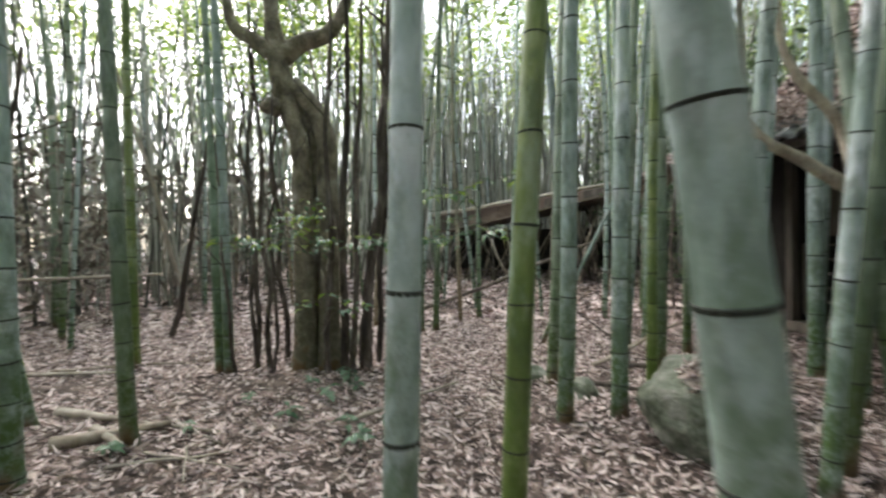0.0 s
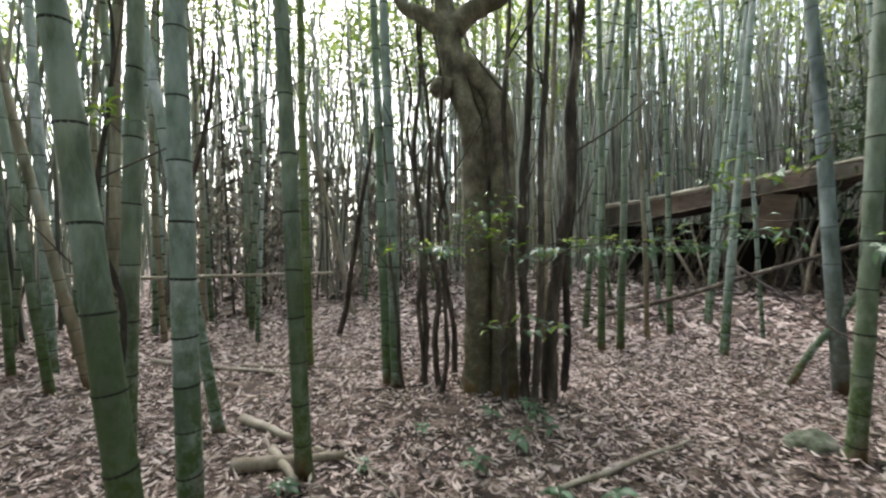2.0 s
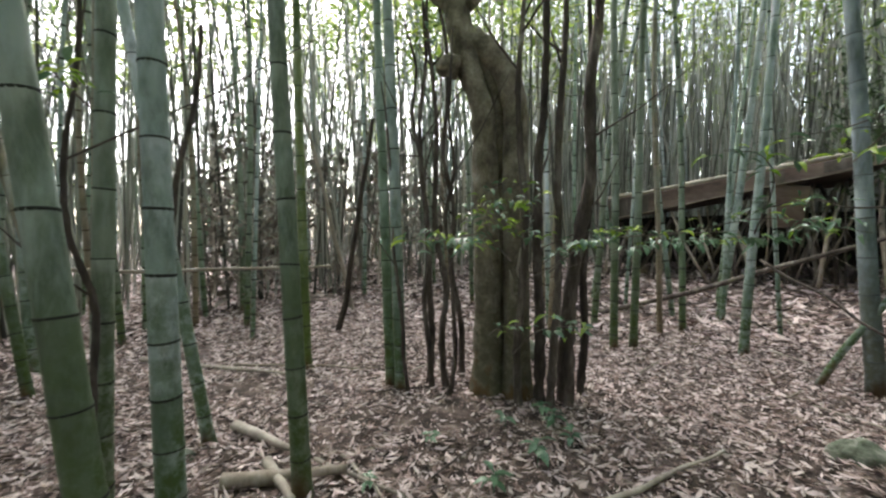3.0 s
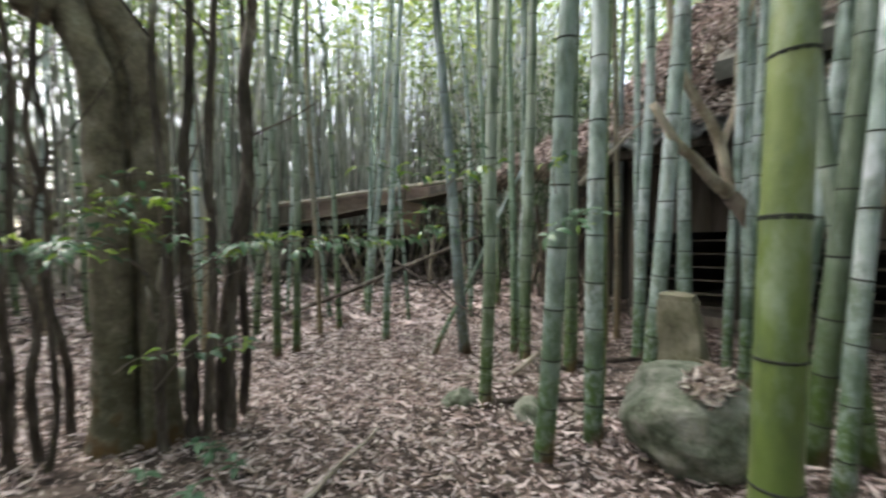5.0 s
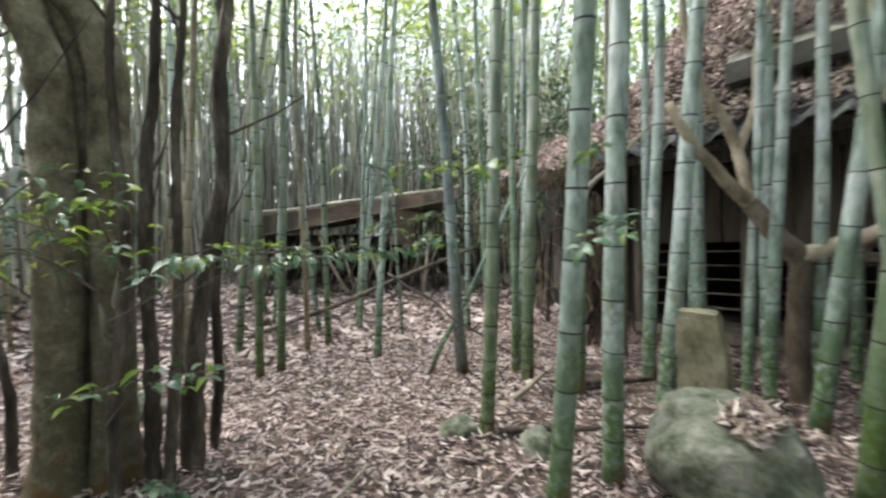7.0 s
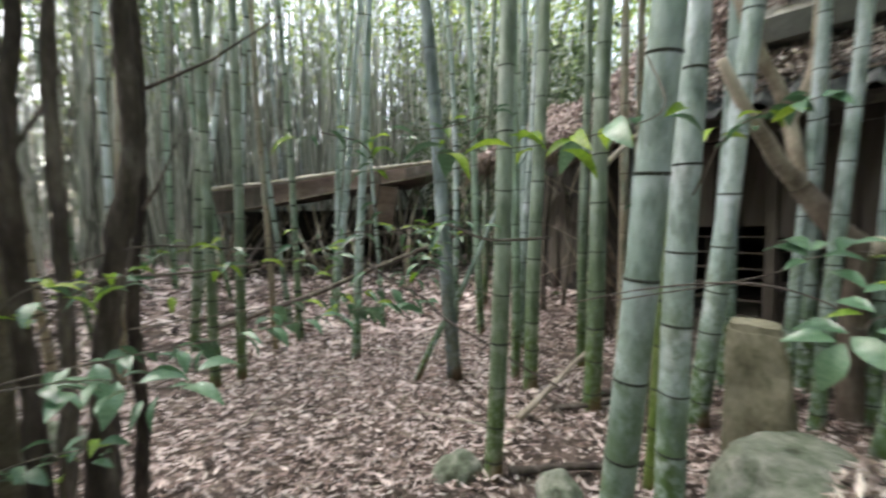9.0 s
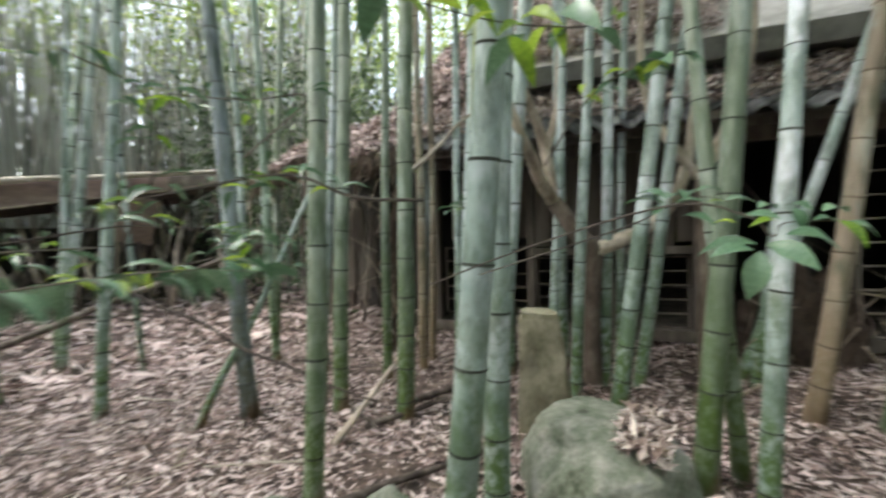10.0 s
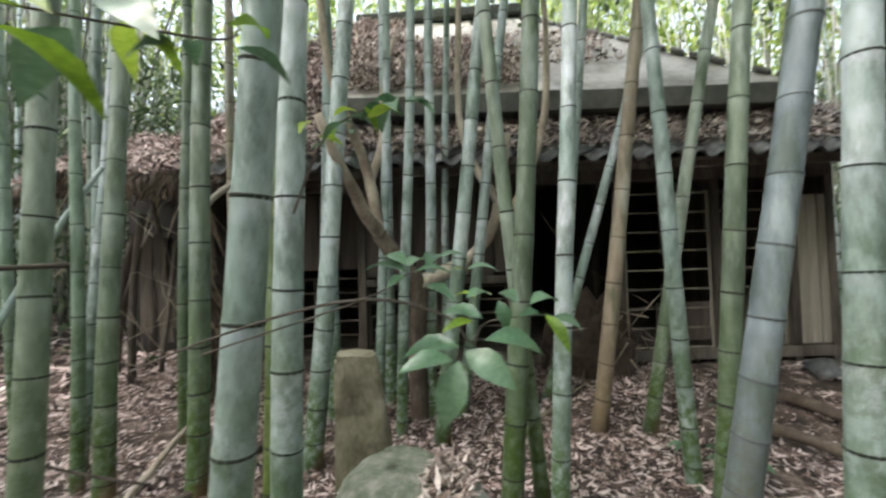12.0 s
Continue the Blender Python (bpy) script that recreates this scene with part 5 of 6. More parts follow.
# ---- the abandoned house ----
def house():
    e = thing("house", "abandoned wooden house with a leaf-covered tin roof and open dark rooms", "house", HOUSE)
    U0, U1, WALL, SILL, HEAD = -2.6, 5.1, 5.6, 0.32, 2.55

    def add(name, box, mat, label="", parent=e, bevel=0.006, tilt=None):
        x0, x1, y0, y1, z0, z1 = box
        c = Vector(((x0 + x1) / 2, (y0 + y1) / 2, (z0 + z1) / 2))
        me = block(x0 - c.x, x1 - c.x, y0 - c.y, y1 - c.y, z0 - c.z, z1 - c.z, bevel)
        m = Matrix.Translation(c)
        if tilt:
            m = m @ pose(0, 0, 0, *tilt)
        return part(name, me, mat, parent, label, m)

    # closed shell of the rooms, their deep shade put into the wall colour
    add("floor", (U0, U1, WALL + 0.05, 10.2, 0.18, 0.30), OLD_TIMBER)
    add("back_wall", (U0, U1, 10.2, 10.35, 0.0, 3.6), DEEP_SHADE)
    add("side_wall", (U0 - 0.12, U0, WALL + 0.1, 10.35, 0.0, 3.4), DEEP_SHADE)
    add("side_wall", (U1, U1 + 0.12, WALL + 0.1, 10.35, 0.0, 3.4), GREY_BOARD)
    add("partition", (2.25, 2.33, WALL + 0.9, 10.2, 0.3, 3.2), DEEP_SHADE)
    add("room_ceiling", (U0, U1, WALL - 0.1, 10.3, 3.2, 3.28), OLD_TIMBER)
    # frame of the front
    add("sill_beam", (U0, U1, WALL - 0.06, WALL + 0.08, SILL - 0.14, SILL), OLD_TIMBER)
    add("head_beam", (U0, U1, WALL - 0.05, WALL + 0.09, HEAD, HEAD + 0.16), OLD_TIMBER)
    add("upper_wall", (U0, U1, WALL, WALL + 0.06, HEAD + 0.16, 3.4), BROWN_BOARD)
    for u in (-2.55, -1.15, 0.85, 2.28, 3.55, 4.55, 5.05):
        add("post", (u - 0.05, u + 0.05, WALL - 0.045, WALL + 0.075, 0.0, HEAD), OLD_TIMBER)
    for u in (-2.4, -1.1, 0.4, 1.6, 2.9, 4.2, 5.0):
        add("foundation_stone", (u - 0.13, u + 0.13, WALL - 0.14, WALL + 0.14, -0.05, 0.12), STONE, bevel=0.03)
    # brown board panels
    for i in range(9):
        u = -1.09 + i * 0.213
        add("board", (u, u + 0.205, WALL + 0.01, WALL + 0.035, (1.38, 1.34, 1.41)[i % 3], HEAD), BROWN_BOARD, tilt=(0, (0.8, -0.5, 0.2, -1.1, 0.4)[i % 5], 0))
    add("skirting_beam", (-1.1, 0.8, WALL - 0.03, WALL + 0.006, 1.26, 1.36), OLD_TIMBER)
    for i in range(4):
        u = -2.4 + i * 0.3
        add("board", (u, u + 0.28, WALL + 0.25, WALL + 0.28, 1.5, HEAD), BROWN_BOARD)

    def lattice(u0, u1, z0, z1, bars, stiles, v=WALL + 0.02, panel=None, wood=GREY_BOARD):
        f = thing("sliding_screen", "", "")
        for key in ("label", "category", "group", "kind"):
            if key in f:
                del f[key]
        f.parent = e
        for u in (u0, u1 - 0.035):
            add("stile", (u, u + 0.035, v, v + 0.03, z0, z1), wood, parent=f, bevel=0.004)
        for i in range(bars):
            z = z0 + (z1 - z0 - 0.03) * i / (bars - 1)
            add("bar", (u0 + 0.035, u1 - 0.035, v + 0.004, v + 0.022, z, z + 0.022), wood, parent=f, bevel=0.003)
        for i in range(stiles):
            u = u0 + (u1 - u0) * (i + 1) / (stiles + 1)
            add("muntin", (u - 0.008, u + 0.008, v + 0.006, v + 0.02, z0, z1), wood, parent=f, bevel=0.002)
        if panel:
            add("panel", (panel[0], panel[1], v + 0.026, v + 0.036, panel[2], panel[3]), BROWN_BOARD, "reddish brown board", parent=f, bevel=0.003)

    lattice(2.35, 3.50, SILL, HEAD - 0.15, 9, 0, panel=(2.75, 3.48, 0.42, 0.92))
    lattice(3.62, 4.5, SILL, HEAD - 0.15, 9, 0, WALL + 0.05)
    lattice(-1.09, -0.15, SILL, 1.24, 6, 0, WALL + 0.02, wood=OLD_TIMBER)
    lattice(-0.13, 0.78, SILL, 1.24, 6, 0, WALL + 0.05, wood=OLD_TIMBER)
    lattice(-2.45, -1.2, SILL + 0.1, 1.4, 6, 1, WALL + 0.06, wood=OLD_TIMBER)
    # weathered door boards near the corner
    for i in range(3):
        u = 4.60 + i * 0.15
        add("door_board", (u, u + 0.143 - 0.012 * i, WALL - 0.02, WALL + 0.01, SILL + 0.02, HEAD - 0.25), PALE_BOARD)
    add("leaning_post", (5.12, 5.17, WALL - 0.5, WALL - 0.45, 0.0, 2.55), OLD_TIMBER, tilt=(0, -3, 0))
    # lower eave roof: boards, rafters and rows of tiles
    run, rise = 1.2, 0.84
    slope = math.degrees(math.atan2(rise, run))
    eave = Matrix.Translation((0, 4.72, 2.66)) @ pose(0, 0, 0, slope, 0, 0)
    length = math.hypot(run, rise)
    low = part("eave_roof", block(U0 - 0.1, 5.9, 0.0, length, -0.04, 0.0, 0.004), OLD_TIMBER, e, "tiled eave covered in fallen leaves", eave)
    add("eave_board", (U0 - 0.1, 5.9, 4.88, 4.92, 2.58, 2.69), OLD_TIMBER)
    u = U0
    while u < 5.9:
        part("rafter", block(u, u + 0.05, 0.03, length, -0.12, -0.042, 0.004), OLD_TIMBER, e, "", eave)
        u += 0.45
    # tile: a shallow wave, 0.27 wide and 0.3 long
    tv, tf = [], []
    for j, y in enumerate((0.0, 0.3)):
        for layer in (0.0, -0.022):
            for k in range(9):
                x = k / 8 * 0.27
                tv.append((x, y, 0.045 * math.cos(2 * math.pi * (x / 0.27) + 0.6) + layer + (0.03 if j == 0 else 0.012)))
    for k in range(8):
        tf += [(k, k + 1, 18 + k + 1, 18 + k), (9 + k, 27 + k, 27 + k + 1, 9 + k + 1), (k, 9 + k, 9 + k + 1, k + 1)]
    tile = mesh_of("roof_tile", tv, tf)
    tile.materials.append(TILE)
    rt = random.Random(8)
    for row in range(4):
        u = U0 - 0.05
        while u < 5.7:
            if rt.random() > 0.04:
                part("roof_tile", tile, None, low, m=pose(u, -0.06 + row * 0.27 + rt.gauss(0, 0.008), 0.04 + rt.gauss(0, 0.005), rt.gauss(0, 1.5), rt.gauss(0, 1.5), rt.gauss(0, 1.5)))
            u += 0.262
    # tin-covered thatch roof: front slope with a gable verge and a hipped end
    E0, EZ, R, RZ = 5.35, 3.72, 7.7, 6.05
    ul, ur, rl, rr = -1.25, 4.55, -1.45, 1.45
    v = [(ul, E0, EZ), (ur, E0, EZ), (rr, R, RZ), (rl, R, RZ), (ul, 2 * R - E0, EZ), (ur, 2 * R - E0, EZ)]
    bm = bmesh.new()
    vs = [bm.verts.new(q) for q in v]
    for q in ((0, 1, 2, 3), (1, 5, 2), (5, 4, 3, 2), (4, 0, 3)):
        bm.faces.new([vs[i] for i in q])
    bmesh.ops.subdivide_edges(bm, edges=bm.edges[:], cuts=10, use_grid_fill=True)
    for w in bm.verts:
        w.co.z += 0.05 * noise.noise(w.co * 0.8) + 0.015 * noise.noise(w.co * 3)
    me = bpy.data.meshes.new("tin_roof")
    bm.to_mesh(me)
    bm.free()
    me.polygons.foreach_set("use_smooth", [True] * len(me.polygons))
    me.materials.append(TIN)
    me.materials.append(STRAW)
    for q in me.polygons:
        if q.normal.x < -0.6:
            q.material_index = 1
    part("tin_roof", me, None, e, "pale stained tin sheets over old thatch")
    add("roof_edge", (ul - 0.02, ur + 0.05, E0 - 0.03, E0 + 0.30, EZ - 0.26, EZ - 0.01), TIN_EDGE, "grey tin roof edge")
    add("roof_edge", (ur - 0.25, ur + 0.06, E0 + 0.32, 2 * R - E0, EZ - 0.26, EZ - 0.01), TIN_EDGE)
    add("upper_soffit", (ul, ur, E0 + 0.32, 6.6, EZ - 0.2, EZ - 0.12), OLD_TIMBER)
    add("ridge_cap", (rl - 0.1, rr + 0.05, R - 0.16, R + 0.16, RZ - 0.06, RZ + 0.16), NODE_DARK, "black mossy ridge", bevel=0.04, tilt=(0, -2.0, 0))
    n = 16
    for i in range(n):
        t = (i + 0.5) / n
        p = Vector((rr, R, RZ + 0.02)).lerp(Vector((ur, E0, EZ + 0.03)), t)
        part("hip_tile", block(-0.11, 0.11, -0.07, 0.07, -0.03, 0.04, 0.02), TIN_EDGE, e, "", Matrix.Translation(p) @ pose(0, 0, 0, 0, 32, -37))
    # cable
    vv, ff = tube(smooth_line([(1.0, WALL - 0.1, 2.5), (1.7, WALL - 0.2, 1.5), (2.6, WALL - 0.2, 0.9), (3.1, WALL - 0.3, 0.2)], 6), [0.008] * 19, 5)
    part("cable", mesh_of("cable", vv, ff), BARK_DARK, e, "sagging dark cable")
    return e


house()


def on_eave(x, y):
    return 2.70 + (y - 4.72) * 0.70


def to_house(v):
    m = np.array(HOUSE.to_3x3())
    return v @ m.T + np.array(HOUSE.translation)


leaf_field("roof_leaves", "thick drift of dry tan leaves on the tiled eave", 9000, (-2.7, 5.8, 4.78, 5.75), (0.07, 0.16), LITTER_PALE, 41, height=lambda x, y: on_eave(x, y) + 0.06, tilt=0.7, lift=(0.0, 0.10), slope=to_house)


def on_tin(x, y):
    return 3.72 + (y - 5.35) * 0.991 + 0.03


leaf_field("roof_leaves", "drift of dry leaves lying on the tin roof", 5200, (-1.15, 1.1, 5.42, 6.75), (0.07, 0.16), LITTER_PALE, 42, height=on_tin, tilt=0.9, lift=(0.0, 0.09), slope=to_house)
leaf_field("roof_leaves", "dry leaves heaped along the verge of the tin roof", 2600, (-1.46, -0.6, 5.38, 7.6), (0.07, 0.16), LITTER_PALE, 45, height=on_tin, tilt=0.9, lift=(0.0, 0.09), slope=to_house)
leaf_field("roof_leaves", "thin scatter of dry leaves on the tin roof", 900, (0.4, 2.6, 5.9, 6.9), (0.07, 0.16), LITTER_PALE, 43, height=on_tin, tilt=0.9, lift=(0.0, 0.07), slope=to_house)


# ---- collapsed part of the house ----
def thatch_slope(u):
    """The fallen thatch lies steeper where the house still holds it up."""
    return 0.5 + 0.7 * step(-4.4, -1.9, u)


def ruin():
    e = thing("collapsed_roof", "collapsed leaf-buried roof of the house with broken timbers", "ruin", HOUSE)
    rng = random.Random(14)
    nx, ny = 36, 14
    verts = []
    for j in range(ny):
        for i in range(nx):
            u, w = -5.5 + 4.3 * i / (nx - 1), 5.0 + 2.6 * j / (ny - 1)
            z = 2.78 + thatch_slope(u) * (w - 5.0) + 0.25 * noise.noise((u * 0.8, w, 1.0)) + 0.1 * noise.noise((u * 3, w * 3, 1.0)) - 0.05 * (-2.5 - u)
            verts.append((u, w, z))
    faces = [(j * nx + i, j * nx + i + 1, (j + 1) * nx + i + 1, (j + 1) * nx + i) for j in range(ny - 1) for i in range(nx - 1)]
    n = len(verts)
    verts += [(x, y, z - 0.22 - 0.08 * noise.noise((x * 2, y * 2, 5))) for x, y, z in verts]
    faces += [tuple(i + n for i in q)[::-1] for q in faces[:]]
    rim = [i for i in range(nx)] + [j * nx + nx - 1 for j in range(1, ny)] + [(ny - 1) * nx + i for i in range(nx - 2, -1, -1)] + [j * nx for j in range(ny - 2, 0, -1)]
    faces += [(rim[k], rim[k] + n, rim[(k + 1) % len(rim)] + n, rim[(k + 1) % len(rim)]) for k in range(len(rim))]
    part("fallen_roof", mesh_of("fallen_roof", verts, faces), STRAW, e, "rotten thatch buried in leaves")
    for k in range(11):
        u, w = rng.uniform(-5.4, -2.6), rng.uniform(4.95, 6.8)
        top = Vector((u + rng.uniform(-0.7, 0.7), w + rng.uniform(-0.3, 0.5), rng.uniform(1.8, 2.75)))
        foot = Vector((u, w, rng.uniform(-0.05, 0.5)))
        r = rng.uniform(0.025, 0.07)
        v, f = tube(smooth_line([foot, foot.lerp(top, 0.5) + Vector((rng.gauss(0, 0.06), rng.gauss(0, 0.06), 0)), top], 3), [r] * 7, 7, lump=0.2, seed=k)
        part("timber", mesh_of("timber", v, f), [OLD_TIMBER, ROTTEN_TRUNK, OLD_TIMBER, BROWN_BOARD][k % 4], e)
    for u, z0, z1, lean in ((-4.25, 0.7, 2.05, 3), (-4.02, 0.55, 2.1, -2), (-3.82, 0.75, 1.95, 5), (-3.45, 0.2, 2.2, -6)):
        part("loose_board", block(-0.085, 0.085, -0.012, 0.012, -(z1 - z0) / 2, (z1 - z0) / 2, 0.004), OLD_TIMBER, e, "grey weathered loose board", pose(u, 5.85, (z0 + z1) / 2, 4, lean, 3))
    # added near-black sheet standing in for the dark under the fallen roof
    part("shade_backing", block(-5.6, -2.75, 7.3, 7.4, -0.1, 3.4), DEEP_SHADE, e)
    # dead twigs tangled before the broken front
    pieces = []
    for k in range(55):
        c = Vector((rng.uniform(-6.0, -2.7), rng.uniform(4.4, 5.2), rng.uniform(0.05, 2.5)))
        d = Vector((rng.gauss(0, 0.55), rng.gauss(0, 0.35), rng.choice((-1, 1)) * rng.uniform(0.3, 1.0))).normalized() * rng.uniform(0.4, 1.3)
        mid = c + d * 0.5 + Vector((rng.gauss(0, 0.07), rng.gauss(0, 0.07), rng.gauss(0, 0.05)))
        r = rng.uniform(0.003, 0.012)
        pieces.append(tube([c, mid, c + d], [r, r * 0.8, r * 0.4], 4, False))
    part("twig_tangle", mesh_of("twig_tangle", *join(pieces)), DEAD_WOOD, e, "tangle of dead brown twigs")
    v, f = [], []
    for k in range(260):
        c = Vector((rng.gauss(-2.85, 0.05), rng.gauss(4.9, 0.05), 0))
        c.z = max(0.05, 2.3 * rng.random() ** 1.1)
        d = Vector((rng.gauss(0, 0.35), rng.gauss(0, 0.35), -1)).normalized()
        s = d.orthogonal() * rng.uniform(0.006, 0.014)
        ln = rng.uniform(0.2, 0.5)
        n = len(v)
        v += [c - s, c + s, c + s * 0.5 + d * ln, c - s * 0.5 + d * ln]
        f.append((n, n + 1, n + 2, n + 3))
    for k in range(420):
        u = rng.uniform(-5.5, -2.5)
        c = Vector((u, 4.97 + rng.gauss(0, 0.03), 2.80 - 0.05 * (-2.5 - u) + 0.25 * noise.noise((u * 0.8, 5.0, 1.0)) + rng.uniform(-0.22, 0.04)))
        d = Vector((rng.gauss(0, 0.35), -0.25 + rng.gauss(0, 0.2), -1)).normalized()
        s = d.orthogonal() * rng.uniform(0.006, 0.016)
        ln = rng.uniform(0.06, 0.24)
        n = len(v)
        v += [c - s, c + s, c + s * 0.5 + d * ln, c - s * 0.5 + d * ln]
        f.append((n, n + 1, n + 2, n + 3))
    part("hanging_thatch", mesh_of("hanging_thatch", v, f, False), STRAW, e, "reddish brown rotten thatch straws")


ruin()
leaf_field("roof_leaves", "dry leaves covering the collapsed roof", 8200, (-5.45, -1.25, 5.02, 7.5), (0.08, 0.18), LITTER, 44,
           height=lambda x, y: 2.81 + thatch_slope(x) * (y - 5.0) + 0.25 * noise.noise((x * 0.8, y, 1.0)) + 0.1 * noise.noise((x * 3, y * 3, 1.0)) - 0.05 * (-2.5 - x), tilt=0.8, lift=(0.0, 0.08), slope=to_house)


def debris_heap():
    """Straw and rotten boards spilling from the open room."""
    rng = random.Random(77)
    e = thing("debris_heap", "heap of rotten straw and boards spilling from the house", "debris", HOUSE)
    bm = bmesh.new()
    bmesh.ops.create_icosphere(bm, subdivisions=4, radius=1.0)
    for w in bm.verts:
        d = w.co.normalized()
        k = 1 + 0.35 * noise.noise(d * 2.0) + 0.15 * noise.noise(d * 6.0)
        w.co = Vector((d.x * 0.55 * k, d.y * 0.45 * k, d.z * 0.75 * k))
    me = bpy.data.meshes.new("heap")
    bm.to_mesh(me)
    bm.free()
    part("mound", me, STRAW, e, m=Matrix.Translation((1.75, 5.35, 0.3)))
    for k in range(60):
        c = Vector((1.75 + rng.gauss(0, 0.35), 5.05 + rng.gauss(0, 0.2), rng.uniform(0.1, 1.0)))
        d = Vector((rng.gauss(0, 0.5), rng.gauss(0, 0.4), rng.uniform(-1, 0.4))).normalized()
        ln = rng.uniform(0.2, 0.6)
        v, f = tube([c, c + d * ln], [0.012, 0.006], 4)
        part("stalk", mesh_of("stalk", v, f), DEAD_WOOD if k % 3 else BROWN_BOARD, e)


debris_heap()


# ---- the long fallen roof at the back ----
def back_wing():
    A, B = Vector((-0.55, 13.0, 0)), Vector((4.6, 11.55, 0))
    along = (B - A).normalized()
    inward = Vector((-along.y, along.x, 0))
    M = Matrix(((along.x, inward.x, 0, A.x), (along.y, inward.y, 0, A.y), (0, 0, 1, 0), (0, 0, 0, 1)))
    L = (B - A).length
    e = thing("fallen_eave", "long low collapsed roof with a rusty brown edge and moss", "ruin", M)
    n = 14

    def low(t):
        return 1.84 + 0.98 * t

    def high(t):
        return 2.37 + 0.70 * t

    verts = []
    for i in range(n + 1):
        t, u = i / n, L * i / n
        w = 0.05 * noise.noise((u * 0.9, 3, 1))
        verts += [(u, 0.0, low(t) + w), (u, 0.10, high(t) + w), (u, 3.2, high(t) - 0.15 + w), (u, 3.2, high(t) - 0.35 + w)]
    faces = [(i * 4 + k, (i + 1) * 4 + k, (i + 1) * 4 + (k + 1) % 4, i * 4 + (k + 1) % 4) for i in range(n) for k in range(4)]
    faces += [(0, 1, 2, 3), (n * 4 + 3, n * 4 + 2, n * 4 + 1, n * 4)]
    part("roof_body", mesh_of("roof_body", verts, faces, False), RUST_BOARD, e, "rusty brown collapsed roof")
    v, f = tube([(L * i / 10, -0.02, high(i / 10) + 0.03 + 0.03 * noise.noise((i * 0.7, 0, 0))) for i in range(11)], [0.05 + 0.012 * math.sin(i * 1.9) for i in range(11)], 8, lump=0.25, seed=3)
    part("edge_pole", mesh_of("edge_pole", v, f), PALE_BOARD, e, "pale weathered edge pole")
    v, f = tube([(L * i / 10, -0.04, low(i / 10) + 0.02 * noise.noise((i * 0.7, 3, 0))) for i in range(11)], [0.018] * 11, 8, lump=0.25, seed=4)
    part("edge_pole", mesh_of("edge_pole", v, f), DEAD_WOOD, e, "pale weathered lower pole")
    rb = random.Random(14)
    u = -0.05
    while u < L - 0.1:
        w = min(rb.uniform(0.35, 1.0), L - u)
        t0, t1 = max(0.0, u / L), (u + w) / L
        d0, d1, dz = rb.uniform(-0.05, -0.02), rb.uniform(-0.05, -0.02), rb.uniform(-0.05, 0.02)
        q = [(u, d0 + dv, low(t0) + 0.03 + dz) for dv in (0.0, 0.02)] + [(u, d0 + 0.10 + dv, high(t0) - 0.02 + dz) for dv in (0.0, 0.02)]
        u1 = u + w - 0.012
        q += [(u1, d1 + dv, low(t1) + 0.03 + dz) for dv in (0.0, 0.02)] + [(u1, d1 + 0.10 + dv, high(t1) - 0.02 + dz) for dv in (0.0, 0.02)]
        fs = [(0, 4, 6, 2), (1, 3, 7, 5), (2, 6, 7, 3), (0, 1, 5, 4), (0, 2, 3, 1), (4, 5, 7, 6)]
        part("fascia_board", mesh_of("fascia_board", q, fs, False), rb.choice([RUST_BOARD, RUST_BOARD, BROWN_BOARD, OLD_TIMBER]), e)
        u += w
    part("fallen_panel", block(-0.30, 0.30, -0.015, 0.015, -0.45, 0.45), RUST_BOARD, e, "fallen reddish board panel", pose(L * 0.72, 0.05, 2.05, 8, 8, 3))
    # added dark sheet, giving the shadow below the eave as colour
    part("shade_backing", block(-0.2, L + 2.5, 2.6, 2.7, 0.2, 2.0), DEEP_SHADE, e)
    rng = random.Random(6)
    for k in range(70):
        u = rng.uniform(0.1, L)
        top = Vector((u + rng.uniform(-0.9, 0.9), rng.uniform(0.1, 1.2), low(min(1, max(0, u / L))) - rng.uniform(0.0, 0.3)))
        foot = Vector((u, rng.uniform(-0.8, 0.9), 0.45))
        r = rng.uniform(0.015, 0.05)
        v, f = tube([foot, foot.lerp(top, 0.5) + Vector((rng.gauss(0, 0.05), 0, 0)), top], [r, r, r * 0.8], 6, lump=0.2, seed=k)
        part("timber", mesh_of("timber", v, f), [DEAD_WOOD, OLD_TIMBER, BARK_DARK][k % 3], e)


back_wing()


# ---- the bare trees before the house ----
def bare_tree(label, x, y, limbs):
    """A crooked bare tree: limbs as (points from its foot, first radius, last radius)."""
    e = thing("tree", label, "tree", pose(x, y, ground_z(x, y) - 0.02))
    for q, (pts, r0, r1) in enumerate(limbs):
        line = smooth_line(pts)
        k = len(line)
        v, f = tube(line, [r0 + (r1 - r0) * i / (k - 1) for i in range(k)], 10, lump=0.16, seed=k)
        part("limb" if q else "trunk", mesh_of("limb", v, f), PALE_LIMB if q else ROTTEN_TRUNK, e)


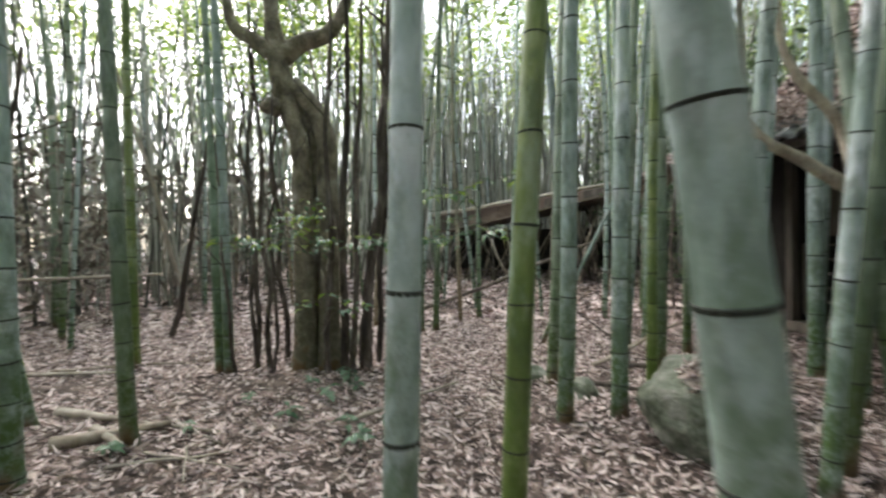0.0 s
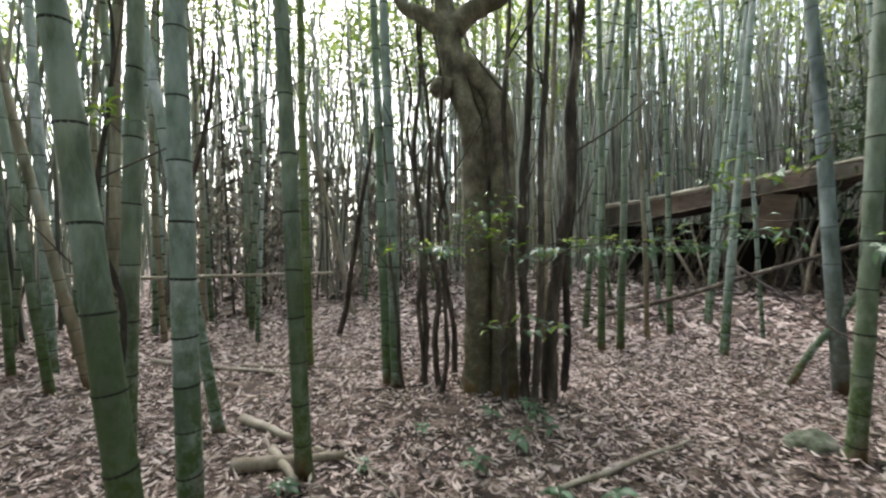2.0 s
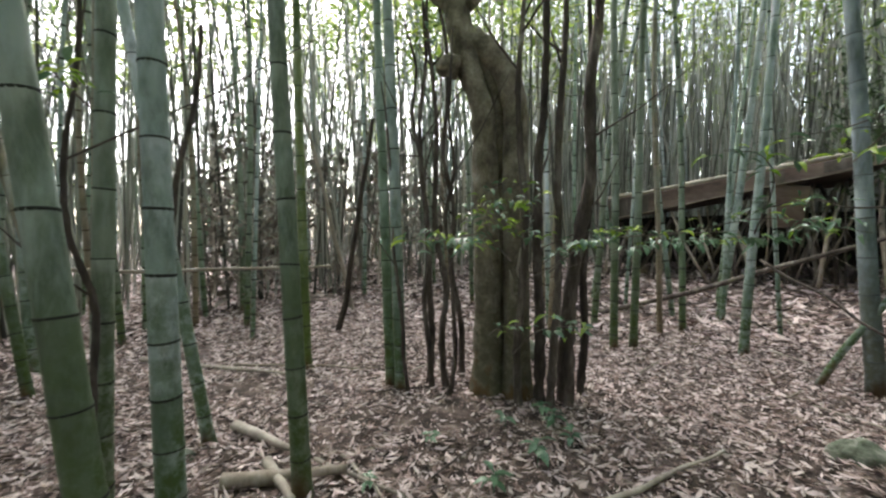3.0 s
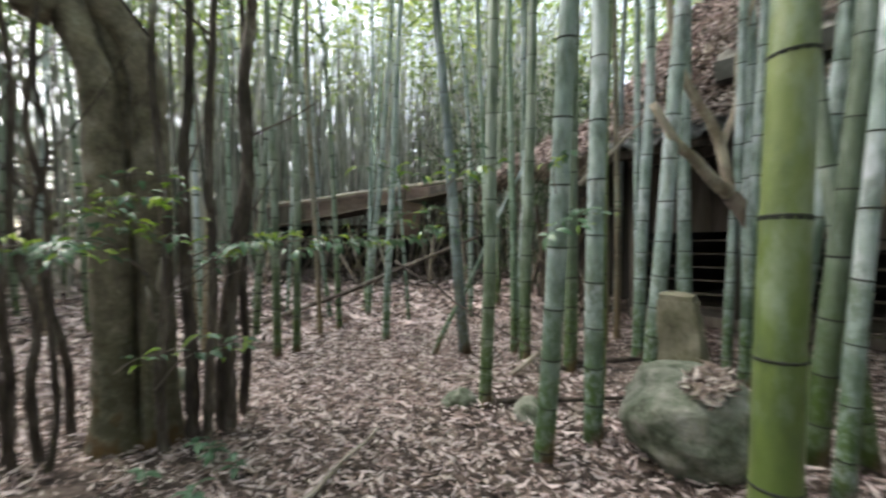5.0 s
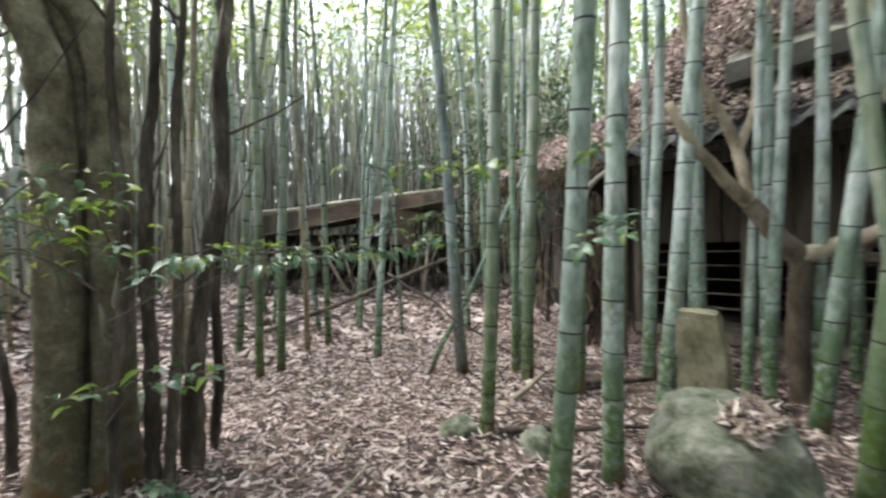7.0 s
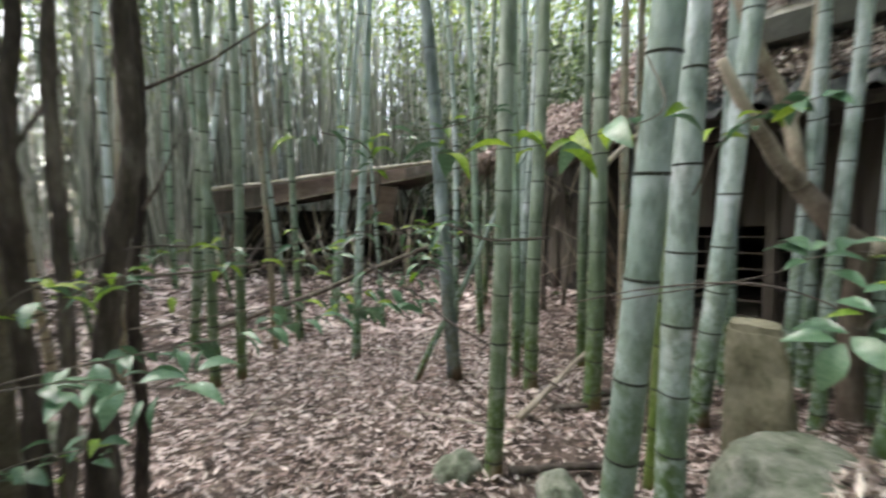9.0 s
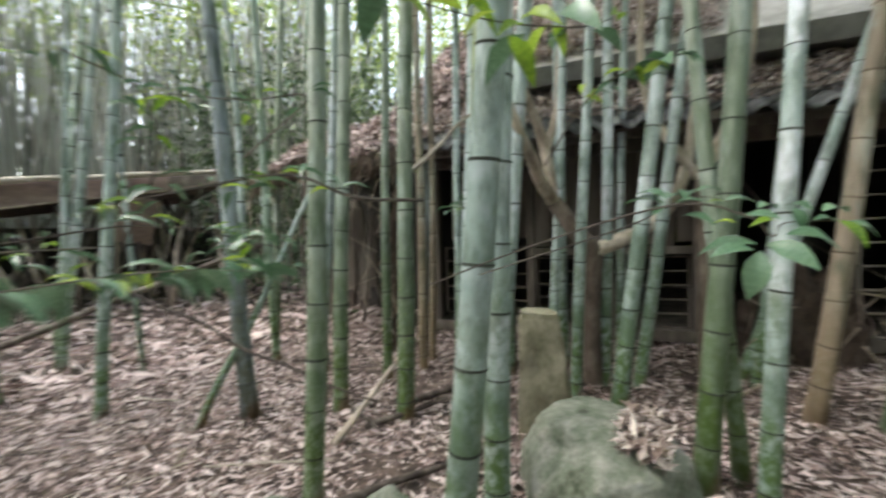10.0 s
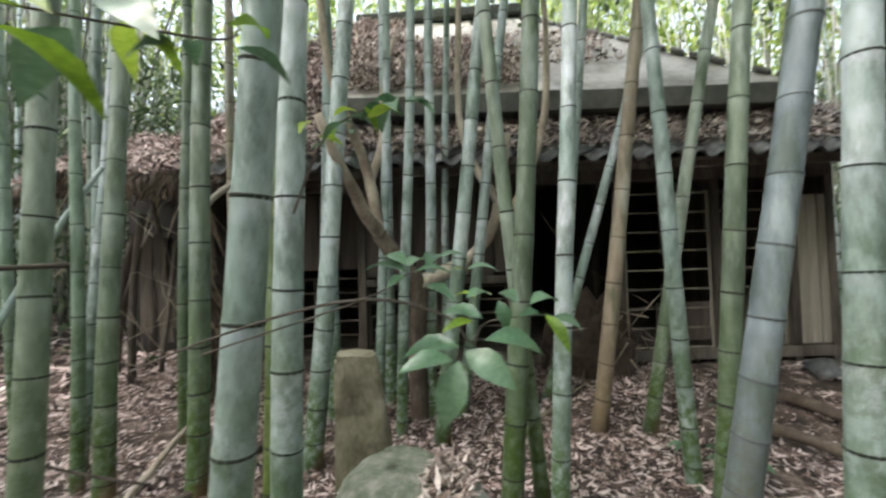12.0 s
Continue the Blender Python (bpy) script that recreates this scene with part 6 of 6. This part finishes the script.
bare_tree("crooked bare pale tree leaning before the house", 3.95, 3.70, [
    ([(0.02, 0.0, -0.08), (0.02, 0.02, 0.6), (0.0, 0.0, 1.0), (-0.03, -0.02, 1.36), (-0.10, 0.12, 1.56), (-0.12, 0.32, 1.86)], 0.092, 0.08),
    ([(-0.12, 0.32, 1.86), (-0.4, 0.36, 2.05), (-0.68, 0.32, 2.2), (-0.98, 0.30, 2.36), (-1.2, 0.36, 2.7)], 0.07, 0.035),
    ([(-0.12, 0.32, 1.86), (-0.16, 0.36, 2.2), (-0.26, 0.42, 2.6), (-0.52, 0.5, 3.0), (-0.6, 0.6, 3.5), (-0.55, 0.7, 4.6)], 0.062, 0.03),
    ([(-0.03, -0.02, 1.36), (0.2, -0.22, 1.46), (0.34, -0.5, 1.62), (0.42, -0.75, 2.0), (0.5, -0.9, 2.9)], 0.085, 0.045),
    ([(-0.2, 0.38, 2.35), (-0.05, 0.30, 2.8), (-0.08, 0.26, 3.3), (0.1, 0.2, 3.9)], 0.045, 0.02)])
bare_tree("pale bare tree forking above the eave before the house", 4.22, 2.76, [
    ([(0.0, 0.0, -0.08), (0.05, 0.0, 0.8), (0.12, 0.02, 1.5), (0.2, 0.03, 2.0)], 0.075, 0.065),
    ([(0.2, 0.03, 2.0), (0.12, 0.2, 2.25), (0.02, 0.42, 2.65), (-0.05, 0.5, 3.2), (-0.1, 0.45, 4.3)], 0.055, 0.03),
    ([(0.2, 0.03, 2.0), (0.3, -0.12, 2.35), (0.4, -0.3, 2.85), (0.45, -0.4, 3.5), (0.5, -0.4, 4.6)], 0.06, 0.03)])


def dark_tree():
    e = thing("tree", "dark trunk leaning over the corner of the house", "tree", pose(5.7, -2.7, 0.1))
    line = smooth_line([(0.02, -0.03, -0.2), (-0.04, 0.3, 1.2), (-0.14, 0.9, 2.35), (-0.18, 1.13, 2.8), (-0.22, 1.38, 3.6), (-0.27, 1.63, 4.4), (-0.4, 1.9, 5.4), (-0.6, 2.1, 7.5)])
    v, f = tube(line, [0.19 - 0.11 * i / (len(line) - 1) for i in range(len(line))], 12, lump=0.22, seed=5)
    part("trunk", mesh_of("trunk", v, f), BARK_DARK, e)
    for pts, r in (([(-0.16, 1.0, 2.5), (-0.4, 0.4, 2.7), (-0.5, -0.3, 3.1), (-0.4, -0.9, 3.9)], 0.09), ([(-0.4, 1.9, 5.4), (-1.2, 2.4, 6.2), (-2.0, 2.6, 6.8)], 0.07), ([(-0.3, 1.7, 4.7), (0.2, 2.6, 5.6), (0.3, 3.3, 6.6)], 0.07)):
        limb = smooth_line(pts)
        v, f = tube(limb, [r * (1 - 0.6 * i / (len(limb) - 1)) for i in range(len(limb))], 8, lump=0.2, seed=6)
        part("limb", mesh_of("limb", v, f), BARK_DARK, e)
    # crown made extra wide and dense, largely unseen, to shade the ground beside the house
    rng = random.Random(19)
    pieces = []
    hubs = [Vector((rng.gauss(-1.2, 1.5), rng.gauss(2.2, 1.7), rng.uniform(5.2, 9.0))) for _ in range(150)]
    for k in range(7500):
        c = hubs[k % 150] + Vector((rng.gauss(0, 0.3), rng.gauss(0, 0.3), rng.gauss(0, 0.2)))
        d = Vector((rng.gauss(0, 1), rng.gauss(0, 1), rng.gauss(-0.3, 0.6))).normalized()
        s = d.orthogonal().normalized()
        ln = rng.uniform(0.08, 0.19)
        pieces.append(([c, c + d * ln * 0.5 + s * ln * 0.25, c + d * ln, c + d * ln * 0.5 - s * ln * 0.25], [(0, 1, 2), (0, 2, 3)]))
    v, f = join(pieces)
    part("crown", mesh_of("crown", v, f, False), LEAF_DULL, e, "small dark green leaves")


dark_tree()


def tile_scraps():
    """Broken roof tiles fallen in a loose pile by the corner of the house."""
    rng = random.Random(91)
    tv, tf = [], []
    for j, y in enumerate((0.0, 0.26)):
        for layer in (0.0, -0.02):
            for k in range(7):
                x = k / 6 * 0.25 - 0.125
                tv.append((x, y - 0.13, 0.03 * math.cos(x * 25) + layer))
    for k in range(6):
        tf += [(k, k + 1, 14 + k + 1, 14 + k), (7 + k, 21 + k, 21 + k + 1, 7 + k + 1), (k, 7 + k, 7 + k + 1, k + 1), (14 + k, 14 + k + 1, 21 + k + 1, 21 + k)]
    me = mesh_of("broken_tile", tv, tf)
    me.materials.append(TILE)
    for i in range(9):
        u, w = 4.35 + rng.gauss(0, 0.22), 4.85 + rng.gauss(0, 0.18)
        p = HOUSE @ Vector((u, w, 0))
        ob = part("broken_tile", me, None, m=pose(p.x, p.y, ground_z(p.x, p.y) + 0.05 + 0.03 * (i % 3), rng.gauss(0, 16), rng.gauss(0, 16), rng.uniform(0, 360)))
        tagged(ob, "dark grey broken roof tile fallen by the house", "roof tile", "fallen roof tiles")


tile_scraps()
